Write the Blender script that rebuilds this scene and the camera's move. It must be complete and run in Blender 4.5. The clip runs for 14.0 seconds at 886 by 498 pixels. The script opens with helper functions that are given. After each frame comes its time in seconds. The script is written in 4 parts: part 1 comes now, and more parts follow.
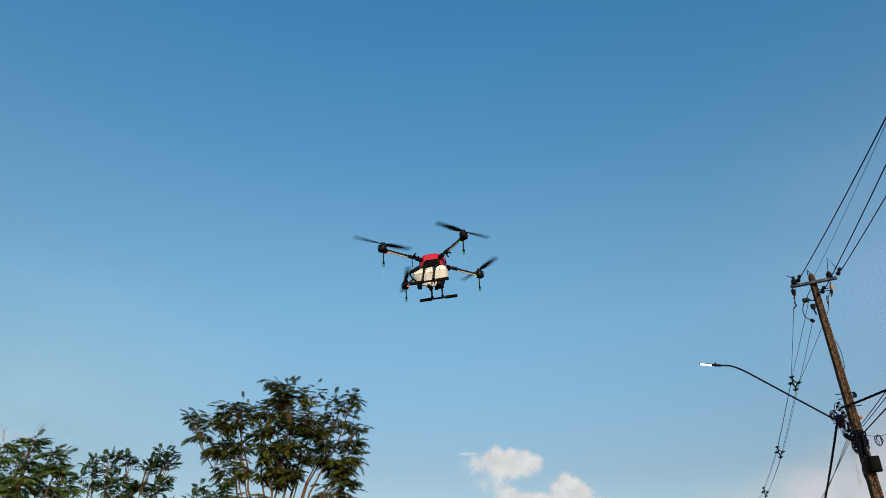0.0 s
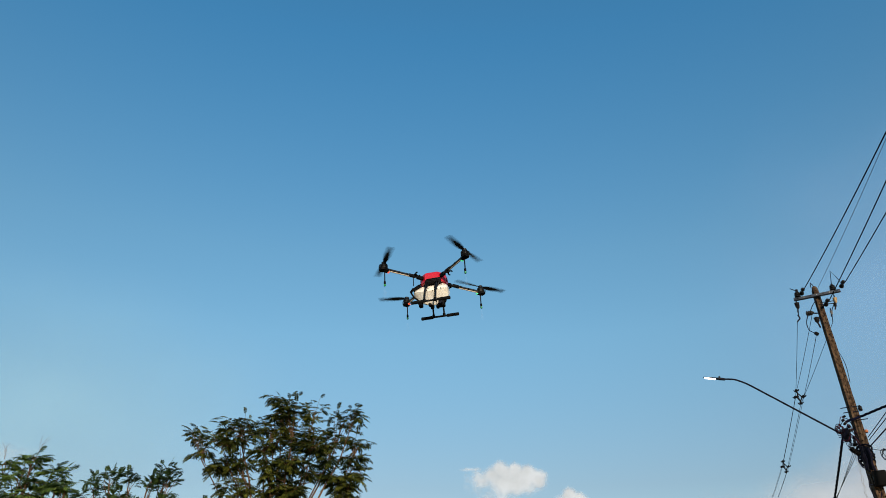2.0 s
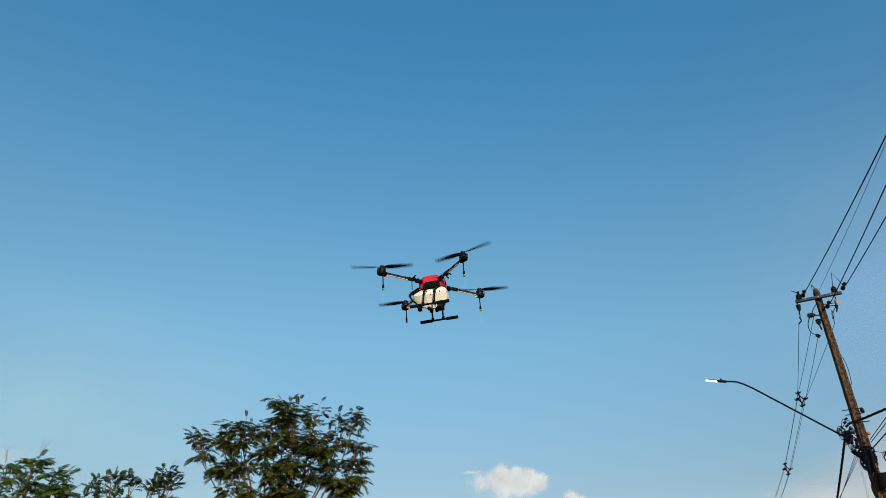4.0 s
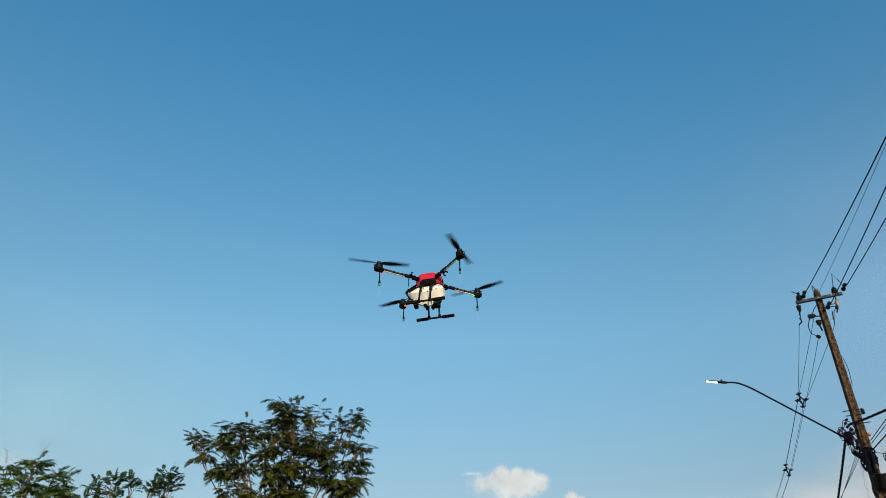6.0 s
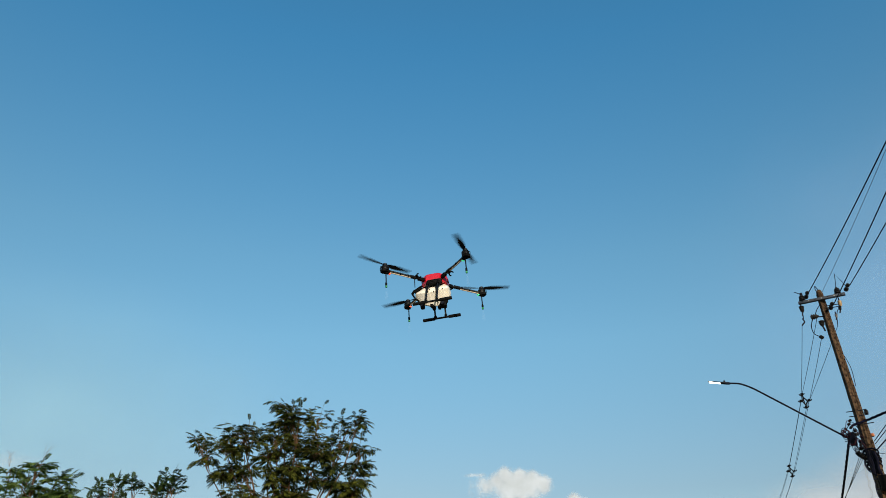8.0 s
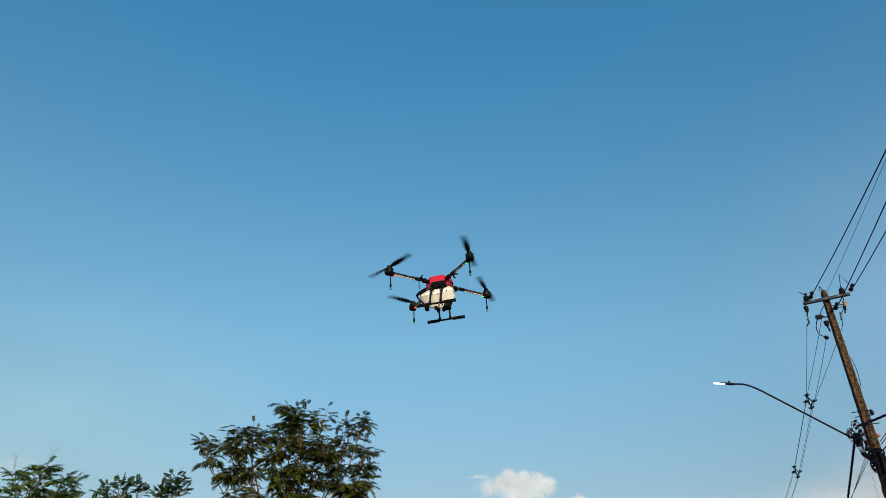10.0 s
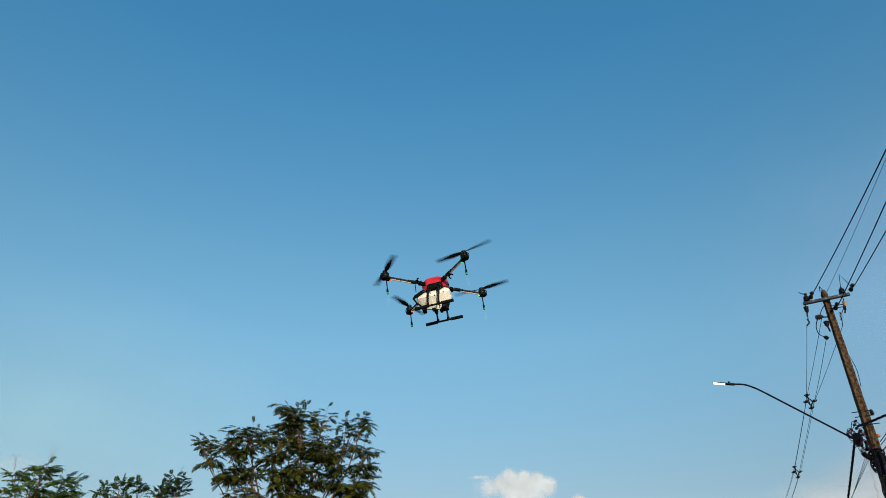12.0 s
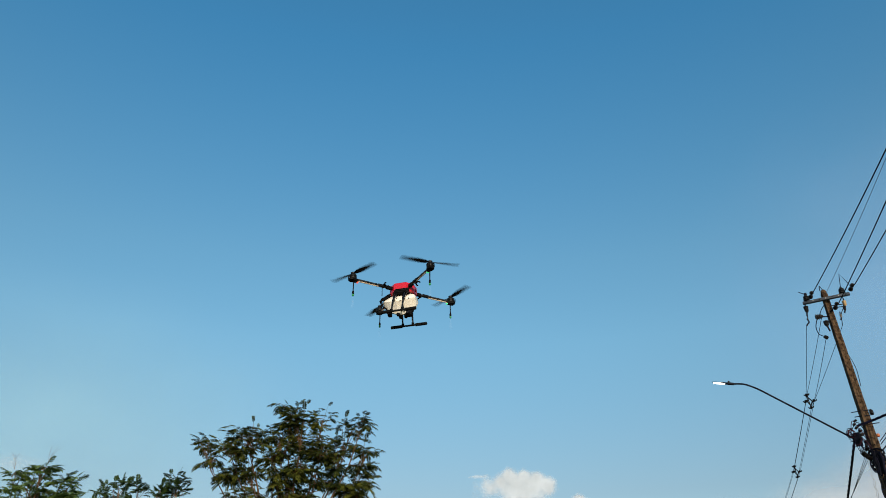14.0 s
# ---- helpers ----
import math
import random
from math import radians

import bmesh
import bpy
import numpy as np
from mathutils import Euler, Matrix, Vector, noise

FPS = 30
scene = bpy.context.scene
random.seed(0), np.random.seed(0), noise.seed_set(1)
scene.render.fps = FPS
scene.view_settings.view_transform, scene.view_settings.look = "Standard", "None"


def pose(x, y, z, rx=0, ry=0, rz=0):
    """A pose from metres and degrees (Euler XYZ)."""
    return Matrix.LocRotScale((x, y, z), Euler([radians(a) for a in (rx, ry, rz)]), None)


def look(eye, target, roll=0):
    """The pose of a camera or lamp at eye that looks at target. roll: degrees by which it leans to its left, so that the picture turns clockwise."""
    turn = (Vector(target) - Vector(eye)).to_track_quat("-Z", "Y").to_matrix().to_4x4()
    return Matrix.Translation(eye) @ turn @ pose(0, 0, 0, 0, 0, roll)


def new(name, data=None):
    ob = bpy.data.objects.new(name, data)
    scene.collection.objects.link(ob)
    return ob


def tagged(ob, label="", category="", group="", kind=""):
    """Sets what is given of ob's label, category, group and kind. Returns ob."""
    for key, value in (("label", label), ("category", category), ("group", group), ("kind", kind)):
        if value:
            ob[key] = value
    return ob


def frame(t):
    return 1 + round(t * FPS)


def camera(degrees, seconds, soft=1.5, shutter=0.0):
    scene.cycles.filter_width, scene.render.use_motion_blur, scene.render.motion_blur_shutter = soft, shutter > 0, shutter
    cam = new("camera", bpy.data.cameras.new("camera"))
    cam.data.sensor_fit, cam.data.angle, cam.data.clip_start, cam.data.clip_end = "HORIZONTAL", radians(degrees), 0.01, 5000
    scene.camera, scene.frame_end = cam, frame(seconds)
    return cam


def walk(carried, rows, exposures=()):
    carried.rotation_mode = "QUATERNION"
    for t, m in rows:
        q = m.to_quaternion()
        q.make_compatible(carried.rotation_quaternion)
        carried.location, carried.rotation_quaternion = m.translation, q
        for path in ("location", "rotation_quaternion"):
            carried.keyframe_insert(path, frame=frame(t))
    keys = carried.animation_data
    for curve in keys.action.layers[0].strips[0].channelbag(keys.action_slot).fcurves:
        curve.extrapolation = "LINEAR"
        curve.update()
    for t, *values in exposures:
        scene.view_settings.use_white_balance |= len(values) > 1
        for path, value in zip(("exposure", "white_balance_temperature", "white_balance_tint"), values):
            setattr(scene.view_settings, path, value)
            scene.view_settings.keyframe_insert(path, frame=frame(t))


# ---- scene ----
cam = camera(64, 14.0, soft=0.5, shutter=0.5)
walk(cam, [
    (0.0, pose(0, 0, 1.6, 118.535, -0.199, -0.430)),
    (0.5, pose(0, 0, 1.6, 118.981, -0.215, -0.372)),
    (1.0, pose(0, 0, 1.6, 119.288, -0.167, -0.307)),
    (1.5, pose(0, 0, 1.6, 119.515, -0.131, -0.218)),
    (2.0, pose(0, 0, 1.6, 119.697, -0.071, -0.152)),
    (2.5, pose(0, 0, 1.6, 119.834, -0.058, -0.098)),
    (3.0, pose(0, 0, 1.6, 119.889, -0.057, -0.045)),
    (5.5, pose(0, 0, 1.6, 119.948, 0.033, -0.039)),
    (6.0, pose(0, 0, 1.6, 120.000, 0.000, -0.000)),
    (6.5, pose(0, 0, 1.6, 120.000, -0.000, 0.000)),
    (7.0, pose(0, 0, 1.6, 120.001, -0.019, 0.053)),
    (7.5, pose(0, 0, 1.6, 120.059, 0.029, 0.130)),
    (8.0, pose(0, 0, 1.6, 120.129, 0.077, 0.235)),
    (10.5, pose(0, 0, 1.6, 120.266, 0.117, 0.607)),
    (11.0, pose(0, 0, 1.6, 120.284, 0.128, 0.607)),
    (11.5, pose(0, 0, 1.6, 120.279, 0.144, 0.613)),
    (12.0, pose(0, 0, 1.6, 120.278, 0.156, 0.598)),
    (12.5, pose(0, 0, 1.6, 120.251, 0.161, 0.585)),
    (13.0, pose(0, 0, 1.6, 120.265, 0.131, 0.574)),
    (13.5, pose(0, 0, 1.6, 120.251, 0.161, 0.585)),
    (14.0, pose(0, 0, 1.6, 120.244, 0.145, 0.580)),
], exposures=((0.0, -0.05, 6500, 15), (1.5, -0.03, 6500, 14), (3.0, 0.0, 6500, 12), (6.0, 0.01, 6500, 11), (8.0, 0.01, 6500, 10), (14.0, 0.01, 6500, 10)))

# ---- light ----
SUN_AZ, SUN_EL = radians(171), radians(17)          # clockwise from +y, above the horizon
world = bpy.data.worlds.new("sky")
scene.world = world
world.use_nodes = True
wn, wl = world.node_tree.nodes, world.node_tree.links
sky = wn.new("ShaderNodeTexSky")
sky.sky_type = 'NISHITA'
sky.sun_disc = False
sky.sun_elevation, sky.sun_rotation = SUN_EL, SUN_AZ
sky.air_density, sky.dust_density, sky.ozone_density = 1.0, 0.6, 1.5
tint = wn.new("ShaderNodeMix")
tint.data_type, tint.blend_type = 'RGBA', 'MULTIPLY'
tint.inputs[0].default_value = 1.0
up, split, ramp = wn.new("ShaderNodeTexCoord"), wn.new("ShaderNodeSeparateXYZ"), wn.new("ShaderNodeValToRGB")
wl.new(up.outputs["Generated"], split.inputs[0])
wl.new(split.outputs["Z"], ramp.inputs[0])
low, high = ramp.color_ramp.elements                # paler and hazier low down, deeper blue high up
low.position, low.color = 0.19, (0.408, 0.434, 0.414, 1)
high.position, high.color = 0.72, (0.285, 0.755, 0.86, 1)
mid = ramp.color_ramp.elements.new(0.48)
mid.color = (0.457, 0.718, 0.695, 1)
haze = ramp.color_ramp.elements.new(0.38)
haze.color = (0.48, 0.674, 0.636, 1)
wl.new(ramp.outputs[0], tint.inputs[7])
wl.new(sky.outputs[0], tint.inputs[6])
wl.new(tint.outputs[2], wn["Background"].inputs[0])
wn["Background"].inputs[1].default_value = 0.24
sun = new("sun", bpy.data.lights.new("sun", 'SUN'))
sun.data.energy, sun.data.angle, sun.data.color = 4.6, radians(0.6), (1.0, 0.85, 0.66)
toward = Vector((math.sin(SUN_AZ) * math.cos(SUN_EL), math.cos(SUN_AZ) * math.cos(SUN_EL), math.sin(SUN_EL)))
sun.matrix_world = look(toward * 50, (0, 0, 0))
scene.view_settings.exposure = 0.0


# ---- materials ----
def mat(name, base, rough=0.5, metal=0.0, vary=0.15, scale=20.0, bump=0.0, bump_scale=60.0, second=None, spec=0.5, ramp_at=(0.5, 1.0)):
    """A surface with grain at two scales: base drifts to second (or a darker base) in blotches and fine specks."""
    m = bpy.data.materials.new(name)
    m.use_nodes = True
    n, l = m.node_tree.nodes, m.node_tree.links
    b = n["Principled BSDF"]
    b.inputs["Metallic"].default_value = metal
    b.inputs["Specular IOR Level"].default_value = spec
    other = second or tuple(c * (1 - vary * 2) for c in base)
    tc = n.new("ShaderNodeTexCoord")
    big, fine = n.new("ShaderNodeTexNoise"), n.new("ShaderNodeTexNoise")
    big.inputs["Scale"].default_value, fine.inputs["Scale"].default_value = scale, scale * 7
    big.inputs["Detail"].default_value = 4
    for t in (big, fine):
        l.new(tc.outputs["Object"], t.inputs["Vector"])
    add = n.new("ShaderNodeMath")
    add.operation = 'MULTIPLY_ADD'
    l.new(fine.outputs[0], add.inputs[0])
    add.inputs[1].default_value = 0.5
    l.new(big.outputs[0], add.inputs[2])
    ramp = n.new("ShaderNodeValToRGB")
    ramp.color_ramp.elements[0].position, ramp.color_ramp.elements[1].position = ramp_at
    ramp.color_ramp.elements[0].color, ramp.color_ramp.elements[1].color = (*base, 1), (*other, 1)
    l.new(add.outputs[0], ramp.inputs[0])
    l.new(ramp.outputs[0], b.inputs["Base Color"])
    rr = n.new("ShaderNodeMapRange")
    rr.inputs["To Min"].default_value, rr.inputs["To Max"].default_value = max(rough - 0.12, 0.05), min(rough + 0.12, 1)
    l.new(big.outputs[0], rr.inputs["Value"])
    l.new(rr.outputs[0], b.inputs["Roughness"])
    if bump:
        bn, bp = n.new("ShaderNodeTexNoise"), n.new("ShaderNodeBump")
        bn.inputs["Scale"].default_value, bn.inputs["Detail"].default_value = bump_scale, 6
        l.new(tc.outputs["Object"], bn.inputs["Vector"])
        l.new(bn.outputs[0], bp.inputs["Height"])
        bp.inputs["Strength"].default_value, bp.inputs["Distance"].default_value = bump, 0.01 if bump < 1 else 0.05
        l.new(bp.outputs[0], b.inputs["Normal"])
    return m


def glow(name, color, strength):
    m = bpy.data.materials.new(name)
    m.use_nodes = True
    b = m.node_tree.nodes["Principled BSDF"]
    b.inputs["Base Color"].default_value = (*color, 1)
    b.inputs["Emission Color"].default_value = (*color, 1)
    b.inputs["Emission Strength"].default_value = strength
    return m


def leaf_mat(name, base, other, sunlit_tone):
    """Leaflets: colour by clump and by leaflet, the brightest tone painted in for sunlit ones, a little light through
    them.
    """
    m = bpy.data.materials.new(name)
    m.use_nodes = True
    n, l = m.node_tree.nodes, m.node_tree.links
    b, out = n["Principled BSDF"], n["Material Output"]
    geo, tc, noi = n.new("ShaderNodeNewGeometry"), n.new("ShaderNodeTexCoord"), n.new("ShaderNodeTexNoise")
    noi.inputs["Scale"].default_value = 1.3
    l.new(tc.outputs["Object"], noi.inputs["Vector"])
    mix = n.new("ShaderNodeMath")
    mix.operation = 'MULTIPLY_ADD'
    l.new(geo.outputs["Random Per Island"], mix.inputs[0])
    mix.inputs[1].default_value = 0.45
    l.new(noi.outputs[0], mix.inputs[2])
    ramp = n.new("ShaderNodeValToRGB")
    e = ramp.color_ramp.elements
    e[0].position, e[1].position = 0.35, 0.90
    e[0].color, e[1].color = (*base, 1), (*sunlit_tone, 1)
    k = e.new(0.7)
    k.color = (*other, 1)
    l.new(mix.outputs[0], ramp.inputs[0])
    l.new(ramp.outputs[0], b.inputs["Base Color"])
    b.inputs["Roughness"].default_value = 0.62
    b.inputs["Specular IOR Level"].default_value = 0.08
    tr, sh = n.new("ShaderNodeBsdfTranslucent"), n.new("ShaderNodeMixShader")
    l.new(ramp.outputs[0], tr.inputs[0])
    sh.inputs[0].default_value = 0.24
    l.new(b.outputs[0], sh.inputs[1])
    l.new(tr.outputs[0], sh.inputs[2])
    l.new(sh.outputs[0], out.inputs[0])
    return m


# lighter, browner carbon: sunlight on the arms put into the colour
ARMTUBE = mat("sunlit_carbon_tube", (0.014, 0.012, 0.011), 0.28, 0, 0.2, 12, second=(0.024, 0.020, 0.016), spec=0.5)
CARBON = mat("carbon_fibre", (0.006, 0.006, 0.006), 0.3, 0, 0.2, 30, spec=0.3)
# hose cream raised to paint in the sunlit streak along the arms
PALEHOSE = mat("pale_hose", (0.72, 0.60, 0.46), 0.35, 0, 0.15, 30, second=(0.36, 0.28, 0.20))
BLACK = mat("black_plastic", (0.004, 0.004, 0.004), 0.6, 0, 0.2, 25, 0.1, spec=0.06)
FOAM = mat("black_foam", (0.006, 0.006, 0.006), 0.9, 0, 0.2, 40, 0.3, 120, spec=0.1)
ALU = mat("anodised_aluminium", (0.006, 0.006, 0.006), 0.5, 0.1, 0.15, 40, spec=0.2)
RED = mat("red_cover_plastic", (0.50, 0.005, 0.018), 0.36, 0, 0.08, 9, 0.04, 30)
TANK = mat("milky_tank_plastic", (0.88, 0.85, 0.79), 0.32, 0, 0.05, 8, 0.05, 30, second=(0.74, 0.67, 0.55))
GREEN = mat("green_nozzle_plastic", (0.012, 0.26, 0.075), 0.45, 0, 0.1, 40)
PROP = mat("propeller_composite", (0.008, 0.012, 0.020), 0.5, 0, 0.2, 20, spec=0.25)
LED_RED = glow("red_led", (1.0, 0.14, 0.07), 0.8)
LED_GREEN = glow("green_led", (0.10, 1.0, 0.40), 0.6)
CONCRETE = mat("weathered_concrete", (0.118, 0.074, 0.043), 0.95, 0, 0.2, 15.0, 1.0, 30, second=(0.030, 0.018, 0.012), spec=0.1, ramp_at=(0.62, 0.90))
# near-black so that flat discs carry the shade inside holes
HOLE = mat("hole_shade", (0.005, 0.004, 0.004), 0.95, spec=0.05)
ZINC = mat("bright_zinc", (0.36, 0.34, 0.30), 0.5, 0.3, 0.2, 20)
GALV = mat("galvanised_steel", (0.040, 0.052, 0.074), 0.65, 0.2, 0.2, 10, 0.1)
DARKSTEEL = mat("dark_steel", (0.007, 0.009, 0.018), 0.6, 0.0, 0.2, 10, 0.1, spec=0.12)
PORCELAIN = mat("brown_porcelain", (0.010, 0.008, 0.007), 0.5, 0, 0.2, 15, spec=0.2)
POLYMER = mat("grey_polymer", (0.012, 0.011, 0.010), 0.6, 0, 0.2, 15, spec=0.2)
TANPOLY = mat("tan_polymer", (0.48, 0.33, 0.17), 0.5, 0, 0.15, 15)
CABLE = mat("black_cable", (0.006, 0.007, 0.013), 0.75, 0, 0.2, 6, spec=0.05)
BLUECABLE = mat("blue_black_cable", (0.006, 0.007, 0.022), 0.65, 0, 0.2, 6, spec=0.06)
REDCABLE = mat("reddish_cable", (0.06, 0.01, 0.015), 0.5, 0, 0.2, 6, spec=0.12)
WHITECABLE = mat("pale_cable", (0.2, 0.19, 0.18), 0.6, 0, 0.2, 6)
ALUWIRE = mat("bare_wire", (0.04, 0.04, 0.045), 0.6, 0.2, 0.2, 6)
ORANGE = mat("orange_relay_cover", (0.42, 0.12, 0.03), 0.4, 0, 0.1, 20)
MIST = bpy.data.materials.new("droplet_mist")
MIST.use_nodes = True
mn, ml = MIST.node_tree.nodes, MIST.node_tree.links
m_tc, m_noise, m_ramp = mn.new("ShaderNodeTexCoord"), mn.new("ShaderNodeTexNoise"), mn.new("ShaderNodeMapRange")
m_noise.inputs["Scale"].default_value = 45
m_ramp.inputs["From Min"].default_value, m_ramp.inputs["From Max"].default_value, m_ramp.inputs["To Max"].default_value = 0.4, 0.75, 0.035
m_tra, m_mix = mn.new("ShaderNodeBsdfTransparent"), mn.new("ShaderNodeMixShader")
mn["Principled BSDF"].inputs["Base Color"].default_value = (0.85, 0.87, 0.9, 1)
mn["Principled BSDF"].inputs["Roughness"].default_value = 0.9
ml.new(m_tc.outputs["Object"], m_noise.inputs["Vector"])
ml.new(m_noise.outputs[0], m_ramp.inputs["Value"])
ml.new(m_ramp.outputs[0], m_mix.inputs[0])
ml.new(m_tra.outputs[0], m_mix.inputs[1])
ml.new(mn["Principled BSDF"].outputs[0], m_mix.inputs[2])
ml.new(m_mix.outputs[0], mn["Material Output"].inputs[0])
LAMP_ON = glow("lit_led_panel", (1.0, 0.97, 0.92), 3.0)
BARK = mat("grey_brown_bark", (0.19, 0.112, 0.058), 0.95, 0, 0.2, 3, 0.6, 18, second=(0.05, 0.028, 0.017), spec=0.1)
LEAF = leaf_mat("leadtree_leaf", (0.010, 0.018, 0.005), (0.022, 0.031, 0.006), (0.11, 0.115, 0.016))
# darker leaf copy: the low tree's lack of sun is put into the colour
LEAF_SHADED = leaf_mat("shaded_green_leaf", (0.008, 0.019, 0.007), (0.017, 0.035, 0.012), (0.055, 0.09, 0.022))
LEAF_FRESH = leaf_mat("fresh_leaf", (0.016, 0.032, 0.009), (0.036, 0.068, 0.016), (0.125, 0.18, 0.036))
GROUND = mat("dry_grass_earth", (0.10, 0.095, 0.04), 0.95, 0, 0.2, 0.4, 0.6, 3, second=(0.16, 0.11, 0.06))


# ---- mesh helpers ----
def part(name, bm, material, parent=None, label="", smooth=True):
    me = bpy.data.meshes.new(name)
    bmesh.ops.recalc_face_normals(bm, faces=bm.faces)
    bm.to_mesh(me)
    bm.free()
    if smooth:
        me.polygons.foreach_set("use_smooth", [True] * len(me.polygons))
        me.set_sharp_from_angle(angle=radians(38))
    me.materials.append(material)
    ob = new(name, me)
    if parent:
        ob.parent = parent
    if label:
        ob["label"] = label
    return ob


def tube(pts, radii, n=8, bm=None, cap=True):
    """A tube through pts; radii is one number or one a point."""
    bm = bm or bmesh.new()
    pts = [Vector(p) for p in pts]
    if not isinstance(radii, (list, tuple)):
        radii = [radii] * len(pts)
    rings, side = [], None
    for i, p in enumerate(pts):
        d = (pts[min(i + 1, len(pts) - 1)] - pts[max(i - 1, 0)]).normalized()
        if side is None:
            side = d.orthogonal().normalized()
        side = (side - d * side.dot(d)).normalized()
        up = d.cross(side)
        rings.append([bm.verts.new(p + (side * math.cos(a) + up * math.sin(a)) * radii[i]) for a in (k * math.tau / n for k in range(n))])
    for r0, r1 in zip(rings, rings[1:]):
        for k in range(n):
            bm.faces.new((r0[k], r0[(k + 1) % n], r1[(k + 1) % n], r1[k]))
    if cap:
        bm.faces.new(rings[0][::-1])
        bm.faces.new(rings[-1])
    return bm


def box(size, at=(0, 0, 0), turn=None, bevel=0.0, bm=None, seg=2):
    bm = bm or bmesh.new()
    made = bmesh.ops.create_cube(bm, size=1.0)["verts"]
    bmesh.ops.scale(bm, vec=size, verts=made)
    if bevel:
        edges = list({e for v in made for e in v.link_edges})
        made = list({v for f in bmesh.ops.bevel(bm, geom=edges, offset=bevel, segments=seg, affect='EDGES', profile=0.6)["faces"] for v in f.verts} | {v for v in made if v.is_valid})
    m = Matrix.Translation(at) @ (turn.to_4x4() if turn else Matrix())
    bmesh.ops.transform(bm, matrix=m, verts=made)
    return bm


def lathe(profile, n=16, bm=None, at=(0, 0, 0), axis=None):
    """A turned body: (radius, height) rows round z, or round axis."""
    bm = bm or bmesh.new()
    q = Vector((0, 0, 1)).rotation_difference(Vector(axis)) if axis else None
    rings = []
    for r, z in profile:
        ring = []
        for k in range(n):
            a = k * math.tau / n
            v = Vector((r * math.cos(a), r * math.sin(a), z))
            ring.append(bm.verts.new((q @ v if q else v) + Vector(at)))
        rings.append(ring)
    for r0, r1 in zip(rings, rings[1:]):
        for k in range(n):
            bm.faces.new((r0[k], r0[(k + 1) % n], r1[(k + 1) % n], r1[k]))
    bm.faces.new(rings[0][::-1])
    bm.faces.new(rings[-1])
    return bm


def loft(sections, bm=None):
    """Skin over rings of equal length."""
    bm = bm or bmesh.new()
    rings = [[bm.verts.new(v) for v in s] for s in sections]
    n = len(rings[0])
    for r0, r1 in zip(rings, rings[1:]):
        for k in range(n):
            bm.faces.new((r0[k], r0[(k + 1) % n], r1[(k + 1) % n], r1[k]))
    bm.faces.new(rings[0][::-1])
    bm.faces.new(rings[-1])
    return bm


def rounded_rect(w, d, c, z, ox=0.0, oy=0.0):
    """Eight-cornered ring of width w, depth d and corner cut c at height z."""
    x, y = w / 2, d / 2
    return [(ox + px, oy + py, z) for px, py in ((x - c, -y), (x, -y + c), (x, y - c), (x - c, y), (-x + c, y), (-x, y - c), (-x, -y + c), (-x + c, -y))]


def curve_pts(p0, p1, sag, n=24):
    """A hanging line from p0 to p1 that droops by sag in the middle."""
    p0, p1 = Vector(p0), Vector(p1)
    return [p0.lerp(p1, i / n) - Vector((0, 0, 4 * sag * (i / n) * (1 - i / n))) for i in range(n + 1)]


# ---- ground ----
bm = bmesh.new()
bmesh.ops.create_grid(bm, x_segments=60, y_segments=60, size=2500)
for v in bm.verts:
    r = math.hypot(v.co.x, v.co.y)
    v.co.z = 0 if r < 120 else noise.noise(v.co * 0.002) * 6 * min((r - 120) / 800, 1) - 0.3
tagged(part("ground", bm, GROUND), "dry grassy earth under the trees and the pole", "ground", kind="structure")


